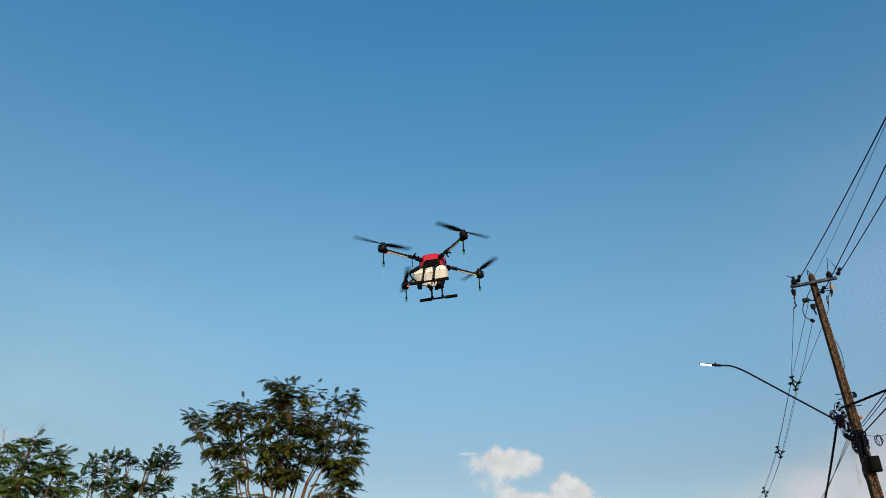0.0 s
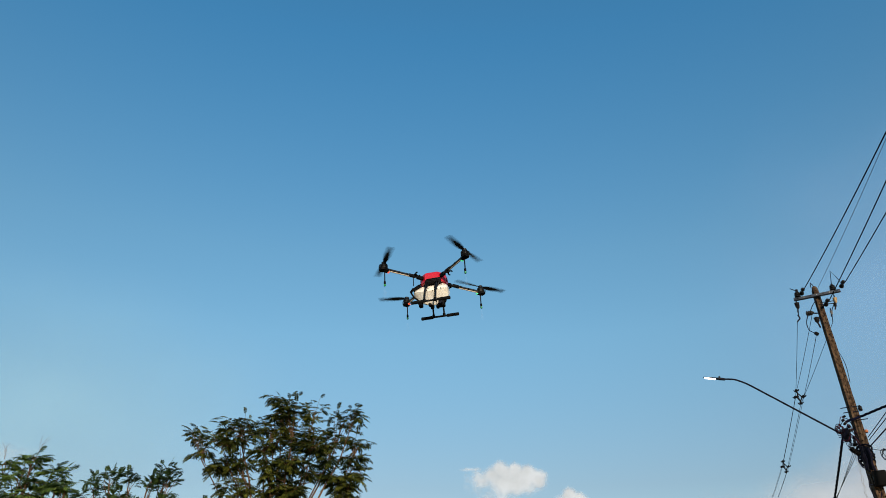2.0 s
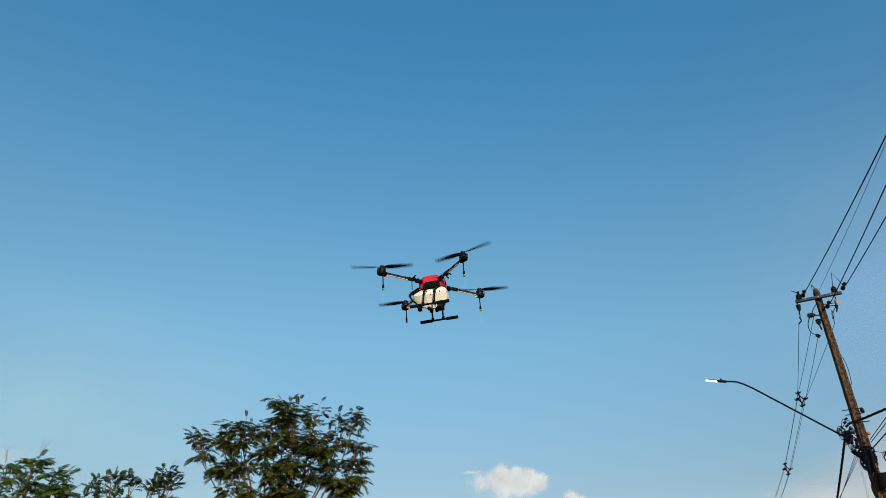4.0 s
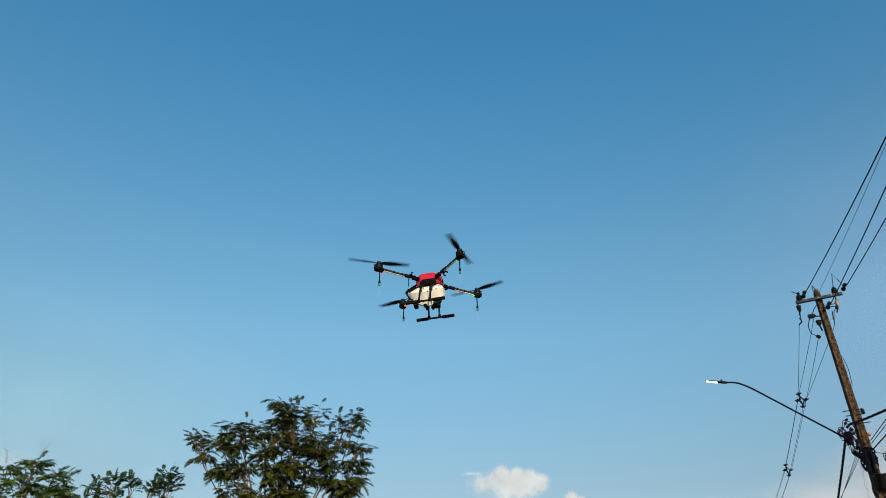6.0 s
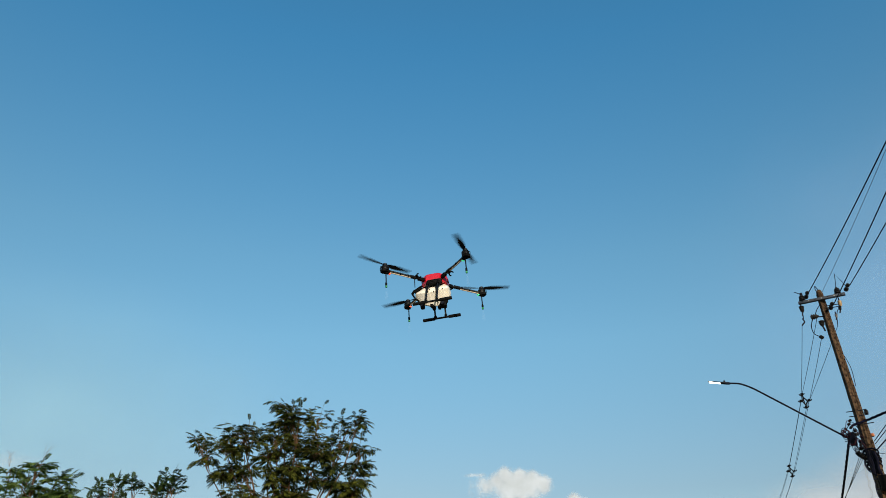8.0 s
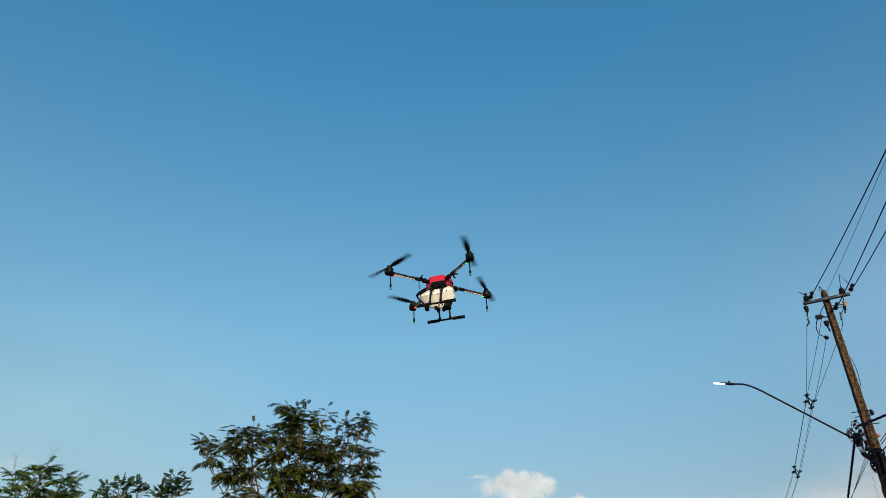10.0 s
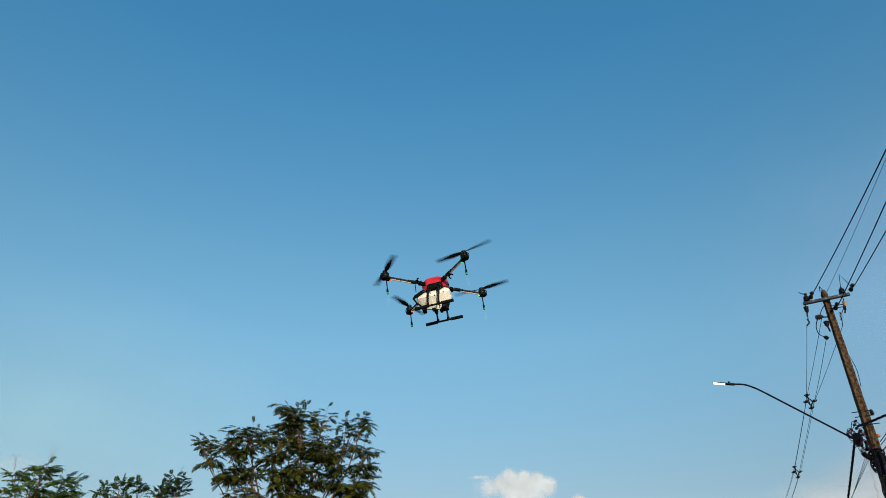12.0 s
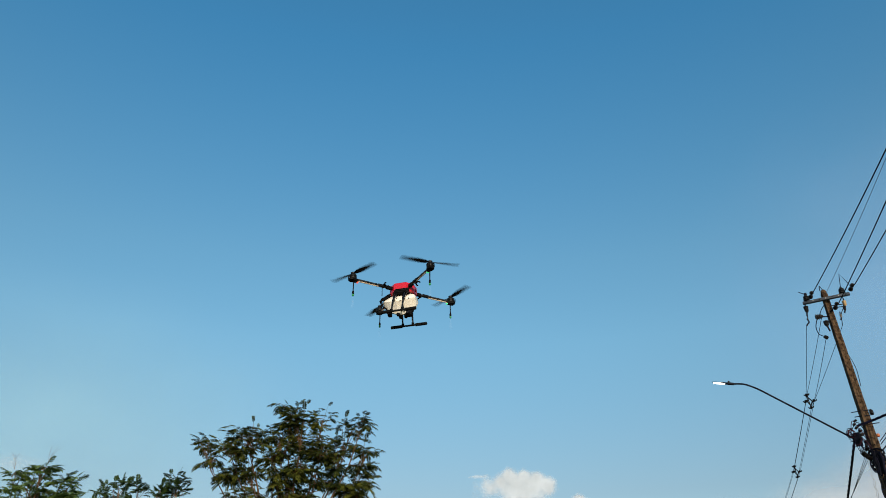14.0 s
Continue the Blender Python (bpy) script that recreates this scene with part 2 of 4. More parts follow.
# ---- sky: clouds ----
def cloud_mat(name, blobs, soft, scale, billow, strength, tone=(0.41, 0.462, 0.54)):
    """Cloud vapour: density from a few soft lumps with billowing noise, thinning to nothing at the rim."""
    m = bpy.data.materials.new(name)
    m.use_nodes = True
    n, l = m.node_tree.nodes, m.node_tree.links
    n.remove(n["Principled BSDF"])

    def math_node(op, a, b, c=None):
        k = n.new("ShaderNodeMath")
        k.operation = op
        for i, v in enumerate((a, b, c)):
            if v is None:
                continue
            if isinstance(v, (int, float)):
                k.inputs[i].default_value = v
            else:
                l.new(v, k.inputs[i])
        return k.outputs[0]

    tc = n.new("ShaderNodeTexCoord")
    noi = n.new("ShaderNodeTexNoise")
    noi.inputs["Scale"].default_value, noi.inputs["Detail"].default_value, noi.inputs["Roughness"].default_value = scale, 5, 0.48
    l.new(tc.outputs["Object"], noi.inputs["Vector"])
    total = None
    for (cx, cz, rx, rz, w) in blobs:
        mp = n.new("ShaderNodeMapping")
        mp.inputs["Scale"].default_value = (1 / rx, 0, 1 / rz)
        mp.inputs["Location"].default_value = (-cx / rx, 0, -cz / rz)
        l.new(tc.outputs["Object"], mp.inputs["Vector"])
        ln = n.new("ShaderNodeVectorMath")
        ln.operation = 'LENGTH'
        l.new(mp.outputs[0], ln.inputs[0])
        lump = math_node('MULTIPLY', math_node('SUBTRACT', 1.0, ln.outputs["Value"]), w)
        total = lump if total is None else math_node('SMOOTH_MAX', total, lump, 0.3)
    den = math_node('MULTIPLY_ADD', math_node('SUBTRACT', noi.outputs[0], 0.5), billow, total)
    mr = n.new("ShaderNodeMapRange")
    mr.interpolation_type = 'SMOOTHSTEP'
    mr.inputs["From Min"].default_value, mr.inputs["From Max"].default_value = 0.0, soft
    mr.inputs["To Max"].default_value = strength
    l.new(den, mr.inputs["Value"])
    dif, tra, mix = n.new("ShaderNodeBsdfDiffuse"), n.new("ShaderNodeBsdfTransparent"), n.new("ShaderNodeMixShader")
    drift = n.new("ShaderNodeTexNoise")                # shading painted into the colour: some billows greyer than others
    drift.inputs["Scale"].default_value, drift.inputs["Detail"].default_value = scale * 0.8, 3
    l.new(tc.outputs["Object"], drift.inputs["Vector"])
    body = n.new("ShaderNodeValToRGB")
    body.color_ramp.elements[0].position, body.color_ramp.elements[1].position = 0.32, 0.66
    body.color_ramp.elements[0].color = (*(c * 0.84 for c in tone), 1)
    body.color_ramp.elements[1].color = (*(c * 1.05 for c in tone), 1)
    l.new(drift.outputs[0], body.inputs[0])
    l.new(body.outputs[0], dif.inputs["Color"])
    l.new(mr.outputs[0], mix.inputs[0])
    l.new(tra.outputs[0], mix.inputs[1])
    l.new(dif.outputs[0], mix.inputs[2])
    l.new(mix.outputs[0], n["Material Output"].inputs[0])
    return m


def cloud(name, way, dist, size, material, label):
    """A far bank of vapour, bowed a little, square to the viewer's bearing."""
    c = Vector((0, 0, 1.6)) + Vector(way).normalized() * dist
    bm = bmesh.new()
    bmesh.ops.create_grid(bm, x_segments=12, y_segments=8, size=0.5)
    for v in bm.verts:
        x, z = v.co.x, v.co.y
        v.co = (x * size[0], 60 * (x * x + z * z), z * size[1])
    ob = part(name, bm, material)
    ob.matrix_world = pose(*c, 0, 0, -math.degrees(math.atan2(way[0], way[1])))
    return tagged(ob, label, "cloud", kind="structure")


D_CLOUD = 2500
cloud("cloud_1", (0.0894, 0.9759, 0.1993), D_CLOUD, (800, 500),
      cloud_mat("small_cumulus", ((20, 3, 116, 62, 1.05), (-22, 36, 42, 40, 1.0), (24, 34, 36, 36, 1.0), (64, 28, 38, 38, 1.0), (98, 6, 38, 44, 1.0), (-50, 20, 40, 38, 0.9), (-80, 4, 75, 46, 0.5), (-35, -45, 95, 75, 0.35), (-125, 42, 50, 9, 0.4)),
                0.62, 0.026, 0.72, 0.93),
      "small white cumulus cloud with soft edges")
cloud("cloud_2", (0.1383, 0.9762, 0.1668), D_CLOUD - 80, (900, 500),
      cloud_mat("low_cumulus", ((75, 36, 32, 34, 1.0), (98, 20, 36, 36, 1.0), (52, 8, 38, 36, 1.0), (125, -8, 45, 40, 1.0), (85, -35, 115, 55, 1.0), (-108, -8, 55, 30, 0.9), (-70, -20, 60, 30, 0.8), (-5, -32, 110, 42, 0.8), (0, -130, 260, 95, 1.0)),
                0.6, 0.026, 0.75, 0.93),
      "low white cumulus cloud top")
cloud("cloud_3", (0.4688, 0.8657, 0.1754), D_CLOUD + 150, (1700, 1200),
      cloud_mat("thin_veil", ((400, -20, 430, 350, 1.6), (140, -65, 280, 225, 1.3), (-50, -80, 240, 185, 1.0), (-260, -90, 220, 130, 0.6)), 0.95, 0.006, 0.6, 0.78, (0.42, 0.46, 0.55)),
      "thin pale veil of cloud low behind the utility pole")
# haze sheet added to lift the sky's tone on the right
cloud("sky_haze_right", (0.526, 0.74, 0.42), D_CLOUD + 300, (2600, 2000),
      cloud_mat("sky_lightening_haze", ((100, -100, 900, 900, 1.0),), 1.6, 0.003, 0.5, 0.46, (0.25, 0.38, 0.66)),
      "faint high haze sheet added to lighten the sky over the utility pole")
# no cloud: a sheet added to brighten the sky low on the left
cloud("sky_fill_left", (-0.46, 0.83, 0.30), D_CLOUD + 320, (2400, 1500),
      cloud_mat("low_sky_fill", ((0, -120, 1050, 640, 1.0),), 1.4, 0.003, 0.3, 0.36, (0.262, 0.43, 0.515)),
      "faint pale sheet added to brighten the low sky over the trees")
cloud("cloud_4", (-0.51, 0.838, 0.203), D_CLOUD + 150, (500, 260),
      cloud_mat("small_wisp", ((0, 0, 110, 40, 1.0),), 1.2, 0.02, 0.9, 0.3),
      "faint pinkish wisp of cloud above the trees")


# ---- drone ----
ARM = 0.50
CORNERS = ((-1, -1), (1, -1), (1, 1), (-1, 1))


def blade_mesh(spin):
    """A two-bladed propeller, twisted and tapered, on its hub."""
    bm = bmesh.new()
    for s in (1, -1):
        sections = []
        for i in range(9):
            u = i / 8
            r = 0.03 + 0.35 * u
            chord = 0.036 + 0.034 * math.sin(math.pi * min(u * 1.15, 1) ** 0.8) if u < 0.87 else 0.047 * (1 - (u - 0.87) / 0.13 * 0.6)
            th = 0.007 * (1 - 0.75 * u)
            tw = -radians(19 - 13 * u) * spin
            ring = []
            for cx, cz in ((-0.5, 0), (-0.2, 0.5), (0.2, 0.4), (0.5, 0), (0.2, -0.3), (-0.2, -0.4)):
                x, z = cx * chord, cz * th
                ring.append((s * r, s * (x * math.cos(tw) - z * math.sin(tw)), x * math.sin(tw) + z * math.cos(tw) + 0.012 * u))
            sections.append(ring)
        loft(sections, bm)
    lathe(((0.026, -0.012), (0.03, -0.006), (0.03, 0.01), (0.018, 0.018)), 14, bm)
    return bm


def build_drone():
    root = new("spraying_drone")
    tagged(root, "black quadcopter crop-spraying drone with red cover and white tank, hovering", "drone")
    # red cover: faceted shell that narrows to the top
    cover = part("cover", loft([rounded_rect(0.28, 0.25, 0.06, -0.112), rounded_rect(0.315, 0.285, 0.075, -0.10), rounded_rect(0.325, 0.295, 0.08, -0.04),
                                rounded_rect(0.315, 0.285, 0.08, 0.012), rounded_rect(0.27, 0.235, 0.07, 0.030), rounded_rect(0.22, 0.18, 0.05, 0.034)]), RED, root, "glossy red plastic top cover")
    for s in (-1, 1):                                   # flush black panel in place of the recess under the rim, with louvres
        part("recess_panel", box((0.19, 0.03, 0.066), (0.02, s * 0.130, -0.098), bevel=0.008), BLACK, cover)
        for k in range(3):
            part("louvre", box((0.165, 0.008, 0.007), (0.02, s * 0.147, -0.073 - 0.02 * k), bevel=0.002), ALU, cover)
    for sx in (-1, 1):
        part("cover_latch", box((0.012, 0.05, 0.03), (sx * 0.163, 0, -0.05), bevel=0.004), BLACK, cover)
    part("top_lid", loft([rounded_rect(0.17, 0.13, 0.035, 0.033), rounded_rect(0.165, 0.125, 0.035, 0.040), rounded_rect(0.15, 0.11, 0.03, 0.042)]), RED, cover)
    part("position_antenna", lathe(((0.018, 0), (0.022, 0.004), (0.022, 0.012), (0.012, 0.018)), 14, at=(0.05, 0.0, 0.041)), BLACK, cover)
    hub = part("hub_frame", loft([rounded_rect(0.22, 0.20, 0.05, -0.128), rounded_rect(0.27, 0.24, 0.06, -0.118), rounded_rect(0.27, 0.24, 0.06, -0.106)]), BLACK, root, "black central frame plate")
    # tank: long nose to one side, chamfered belly
    tank_sections = []
    for x, w, top, bot, cut in ((-0.255, 0.10, -0.175, -0.225, 0.02), (-0.235, 0.14, -0.155, -0.25, 0.03), (-0.15, 0.21, -0.125, -0.325, 0.05), (-0.06, 0.25, -0.115, -0.366, 0.065),
                                (0.045, 0.26, -0.115, -0.368, 0.07), (0.12, 0.25, -0.118, -0.325, 0.06), (0.165, 0.20, -0.135, -0.28, 0.045), (0.178, 0.15, -0.155, -0.25, 0.03)):
        h = w / 2
        tank_sections.append([(x, -h + cut, top), (x, -h, top - cut), (x, -h, (top + bot) / 2 + 0.012), (x, -h + cut * 1.7, bot), (x, h - cut * 1.7, bot), (x, h, (top + bot) / 2 + 0.012), (x, h, top - cut), (x, h - cut, top)])
    tank = part("tank", loft(tank_sections), TANK, root, "milky white plastic spray tank", smooth=False)
    part("tank_strap", tube([(0.03, -0.118, -0.135), (0.03, -0.135, -0.19), (0.03, -0.134, -0.235), (0.03, -0.045, -0.352)], 0.005, 6), BLACK, tank)
    part("filler_cap", lathe(((0.045, 0), (0.05, 0.006), (0.05, 0.022), (0.04, 0.028)), 18, at=(-0.17, 0, -0.128)), BLACK, tank)
    for x, z in ((-0.05, -0.19), (0.06, -0.185), (0.0, -0.23), (0.11, -0.21)):
        part("tank_bolt", lathe(((0.006, 0), (0.006, 0.006)), 8, at=(x, -0.128, z), axis=(0, -1, 0)), BLACK, tank)
    for x in (-0.02, 0.05):
        part("tank_outlet", lathe(((0.022, 0), (0.026, -0.02), (0.018, -0.045)), 12, at=(x - 0.02, 0.02, -0.362)), BLACK, tank)
    # pumps and the bits below the tank
    for at, s in (((0.088, -0.01, -0.366), (0.075, 0.08, 0.075)), ((-0.185, 0.02, -0.325), (0.05, 0.06, 0.075))):
        p = part("pump", box(s, at, bevel=0.012), BLACK, root)
        part("pump_motor", lathe(((0.021, 0), (0.023, 0.01), (0.023, 0.05), (0.016, 0.056)), 14, at=(at[0], at[1] - s[1] / 2 - 0.045, at[2] - 0.01), axis=(0, 1, 0)), DARKSTEEL, p)
    part("pump_bracket", box((0.085, 0.03, 0.022), (0.10, -0.02, -0.338), bevel=0.005), BLACK, root)
    part("hose_fitting", tube([(0.06, -0.03, -0.36), (0.045, -0.045, -0.385), (0.05, -0.05, -0.41)], 0.011, 8), BLACK, root)
    part("hose_fitting", tube([(0.125, -0.03, -0.37), (0.142, -0.04, -0.36), (0.146, -0.03, -0.33)], 0.009, 8), BLACK, root)
    part("flow_meter", box((0.04, 0.05, 0.035), (-0.055, -0.03, -0.372), bevel=0.008), BLACK, root)
    part("sprayer_hose", tube([(-0.185, 0.02, -0.29), (-0.25, -0.05, -0.25), (-0.285, -0.06, -0.19), (-0.27, -0.04, -0.135), (-0.20, -0.05, -0.12), (-0.15, -0.09, -0.1)], 0.011), BLACK, root)
    part("hose_elbow", tube([(-0.30, -0.05, -0.175), (-0.262, -0.05, -0.135), (-0.20, -0.06, -0.128)], [0.012, 0.019, 0.015], 8), BLACK, root)
    part("hose_bracket", box((0.11, 0.06, 0.04), (-0.215, -0.04, -0.125), Euler((0, -0.5, 0)).to_matrix(), 0.008), BLACK, root)
    part("aerial", tube([(-0.205, -0.24, -0.055), (-0.205, -0.24, -0.19)], 0.005), BLACK, root)
    # landing gear
    for s in (-1, 1):
        for x in (-0.075, 0.06):
            leg = part("leg", tube([(x + 0.01, s * 0.125, -0.07), (x, s * 0.17, -0.19), (x - 0.005, s * 0.236, -0.415)], 0.0115), CARBON, root)
            part("leg_brace", tube([(x + 0.045, s * 0.130, -0.105), (x + 0.022, s * 0.158, -0.165), (x + 0.004, s * 0.178, -0.222)], 0.0065, 6), CARBON, leg)
            part("leg_joint", tube([(x - 0.004, s * 0.228, -0.385), (x - 0.005, s * 0.2395, -0.425)], 0.018), BLACK, leg)
            part("leg_clamp", tube([(x + 0.008, s * 0.132, -0.085), (x + 0.004, s * 0.15, -0.135)], 0.018), BLACK, leg)
        skid = part("skid", tube([(-0.242, s * 0.239, -0.417), (0.242, s * 0.239, -0.417)], 0.0125, 12), CARBON, root)
        for x in (-0.165, 0.165):
            part("skid_sleeve", tube([(x - 0.078, s * 0.239, -0.417), (x - 0.075, s * 0.239, -0.417), (x + 0.075, s * 0.239, -0.417), (x + 0.078, s * 0.239, -0.417)], [0.014, 0.0205, 0.0205, 0.014], 14), FOAM, skid)
    part("cross_brace", tube([(-0.075, -0.18, -0.215), (-0.075, 0.18, -0.215)], 0.009), CARBON, root)
    part("cross_brace", tube([(0.06, -0.18, -0.215), (0.06, 0.18, -0.215)], 0.009), CARBON, root)
    rotors = []
    for i, (sx, sy) in enumerate(CORNERS):
        c = Vector((sx * ARM, sy * ARM, 0))
        d = Vector((sx, sy, 0)).normalized()
        side = Vector((-d.y, d.x, 0))
        zc = -0.031
        arm = part("arm", tube([d * 0.17 + Vector((0, 0, -0.036)), c - d * 0.02 + Vector((0, 0, zc))], 0.016, 14), ARMTUBE, root, "carbon-fibre arm tube")
        p = d * 0.33 + Vector((0, 0, -0.034))
        part("fold_joint", tube([p - d * 0.055, p - d * 0.05, p + d * 0.03, p + d * 0.035], [0.018, 0.0225, 0.0225, 0.018], 14), ALU, arm, "folding arm joint")
        part("joint_ring", tube([p + d * 0.055, p + d * 0.07], 0.0195, 14), BLACK, arm)
        part("joint_ring", tube([p + d * 0.17, p + d * 0.18], 0.019, 14), BLACK, arm)
        part("arm_root", box((0.09, 0.044, 0.042), d * 0.205 + Vector((0, 0, -0.038)), Matrix.Rotation(math.atan2(d.y, d.x), 3, 'Z'), 0.01), BLACK, arm)
        # spring clip that stands off the joint, open like a claw
        q = d * 0.275 + Vector((0, 0, -0.035))
        u = (d * 0.8 + Vector((0, 0, 0.6))).normalized()
        ring = [q + side * 0.068 + (side * math.cos(a) + u * math.sin(a)) * 0.028 for a in (radians(b) for b in range(50, 315, 30))]
        clip = part("tube_clip", tube([q + side * 0.008, q + side * 0.042], 0.012), BLACK, arm)
        part("claw", tube(ring, 0.009, 6), BLACK, clip)
        part("latch", tube([q + side * 0.03 - d * 0.012, q + side * 0.034 + d * 0.03 + Vector((0, 0, 0.012))], 0.008), BLACK, clip)
        part("spray_line", tube([d * 0.36 + Vector((0, 0, -0.051)), d * 0.45 + Vector((0, 0, -0.050)), c - d * 0.05 + Vector((0, 0, -0.049))], 0.008, 8), PALEHOSE, arm, "spray hose under the arm, paled for the arm's sunlit streak")
        # motor on its mount
        mount = part("motor_mount", loft([[(c + d * x + side * y + Vector((0, 0, z))) for x, y in ((-0.06, -0.022), (0.015, -0.045), (0.05, -0.03), (0.05, 0.03), (0.015, 0.045), (-0.06, 0.022))] for z in (-0.060, -0.028)]), BLACK, root)
        motor = part("motor", lathe(((0.036, -0.038), (0.045, -0.034), (0.047, -0.016), (0.042, -0.013), (0.042, -0.010), (0.047, -0.006), (0.047, 0.014), (0.041, 0.022), (0.018, 0.025), (0.012, 0.044)), 22, at=c), ALU, root, "black brushless motor can")
        for b in (-0.6, 0.0, 0.6):
            e = Matrix.Rotation(b, 3, 'Z') @ d
            part("guard_rib", tube([c + e * 0.052 + Vector((0, 0, -0.048)), c + e * 0.060 + Vector((0, 0, -0.03)), c + e * 0.060 + Vector((0, 0, 0.006)), c + e * 0.045 + Vector((0, 0, 0.018))], 0.0042, 6), BLACK, motor)
        part("speed_controller", box((0.06, 0.04, 0.014), c - d * 0.02 + Vector((0, 0, -0.066)), Matrix.Rotation(math.atan2(d.y, d.x), 3, 'Z'), 0.006), BLACK, mount)
        led = part("light_strip", box((0.018, 0.034, 0.010), c - d * 0.062 + Vector((0, 0, -0.070)), Matrix.Rotation(math.atan2(d.y, d.x), 3, 'Z'), 0.004), LED_RED if sx < 0 else LED_GREEN, mount,
                   "small lit red marker light" if sx < 0 else "small lit green marker light")
        n = c * 0.985
        rod = part("nozzle_rod", tube([n + Vector((0, 0, -0.05)), n + Vector((0, 0, -0.225))], 0.0072), BLACK, root)
        part("nozzle_holder", lathe(((0.010, 0.022), (0.0135, 0.016), (0.0135, -0.012), (0.010, -0.02)), 12, at=n + Vector((0, 0, -0.222))), BLACK, rod)
        part("nozzle", lathe(((0.009, 0.012), (0.0135, 0.007), (0.0135, -0.008), (0.009, -0.014)), 12, at=n + Vector((0, 0, -0.254))), GREEN, rod, "green spray nozzle")
        part("spray_mist", tube([n + Vector((0, 0, -0.27 - 0.03 * k)) for k in range(6)], [0.004, 0.010, 0.015, 0.019, 0.022, 0.024], 10), MIST, rod, "faint mist of fine droplets")
        rotor = part("propeller", blade_mesh(1 if sx * sy > 0 else -1), PROP, root, "spinning two-bladed black propeller")
        rotor.matrix_basis = Matrix.Translation(c + Vector((0, 0, 0.044)))
        rotors.append(rotor)
    return root, rotors


drone, rotors = build_drone()


# ---- utility pole ----
POLE = Vector((9.04, 15.42, 0))
TOP = 9.26
AX = Vector((0.768, -0.450, 0))           # across the camera's view, 0.89 m long; the crossarm is set along it
FRONT = Vector((-0.506, -0.8625, 0))      # from the pole toward the camera; fittings are placed to fit its view
FAR = Vector((math.sin(radians(19)), math.cos(radians(19)), 0))
SIDE = Vector((FAR.y, -FAR.x, 0))
NEAR = Vector((-math.sin(radians(16.5)), -math.cos(radians(16.5)), 0))
LEAN = 0.024                              # the shaft leans by this much a metre


def on_pole(u, z, d=0.0):
    """Beside the shaft: u along the crossarm, z up, d out to the front."""
    return AX * (0.93 * u + LEAN * (TOP - z)) + FRONT * d + Vector((0, 0, z))


def insulator(parent, at, axis=(0, 0, 1), size=1.0, material=None, name="insulator", sheds=4):
    """A stack of sheds on a pin."""
    prof = [(0.03, -0.02)]
    for k in range(sheds):
        z = 0.045 * k
        prof += [(0.054, z), (0.078 - 0.005 * k, z + 0.006), (0.074 - 0.005 * k, z + 0.022), (0.050, z + 0.034)]
    prof += [(0.035, 0.045 * sheds + 0.01), (0.02, 0.045 * sheds + 0.035)]
    return part(name, lathe([(r * size, z * size) for r, z in prof], 14, at=at, axis=axis), material or PORCELAIN, parent)


def smooth_path(pts, n=6):
    """Points along a soft curve through pts."""
    pts = [Vector(p) for p in pts]
    out = []
    for i in range(len(pts) - 1):
        p0, p1, p2, p3 = pts[max(i - 1, 0)], pts[i], pts[i + 1], pts[min(i + 2, len(pts) - 1)]
        for k in range(n):
            t = k / n
            out.append(0.5 * (2 * p1 + (p2 - p0) * t + (2 * p0 - 5 * p1 + 4 * p2 - p3) * t * t + (3 * p1 - p0 - 3 * p2 + p3) * t ** 3))
    return out + [pts[-1]]


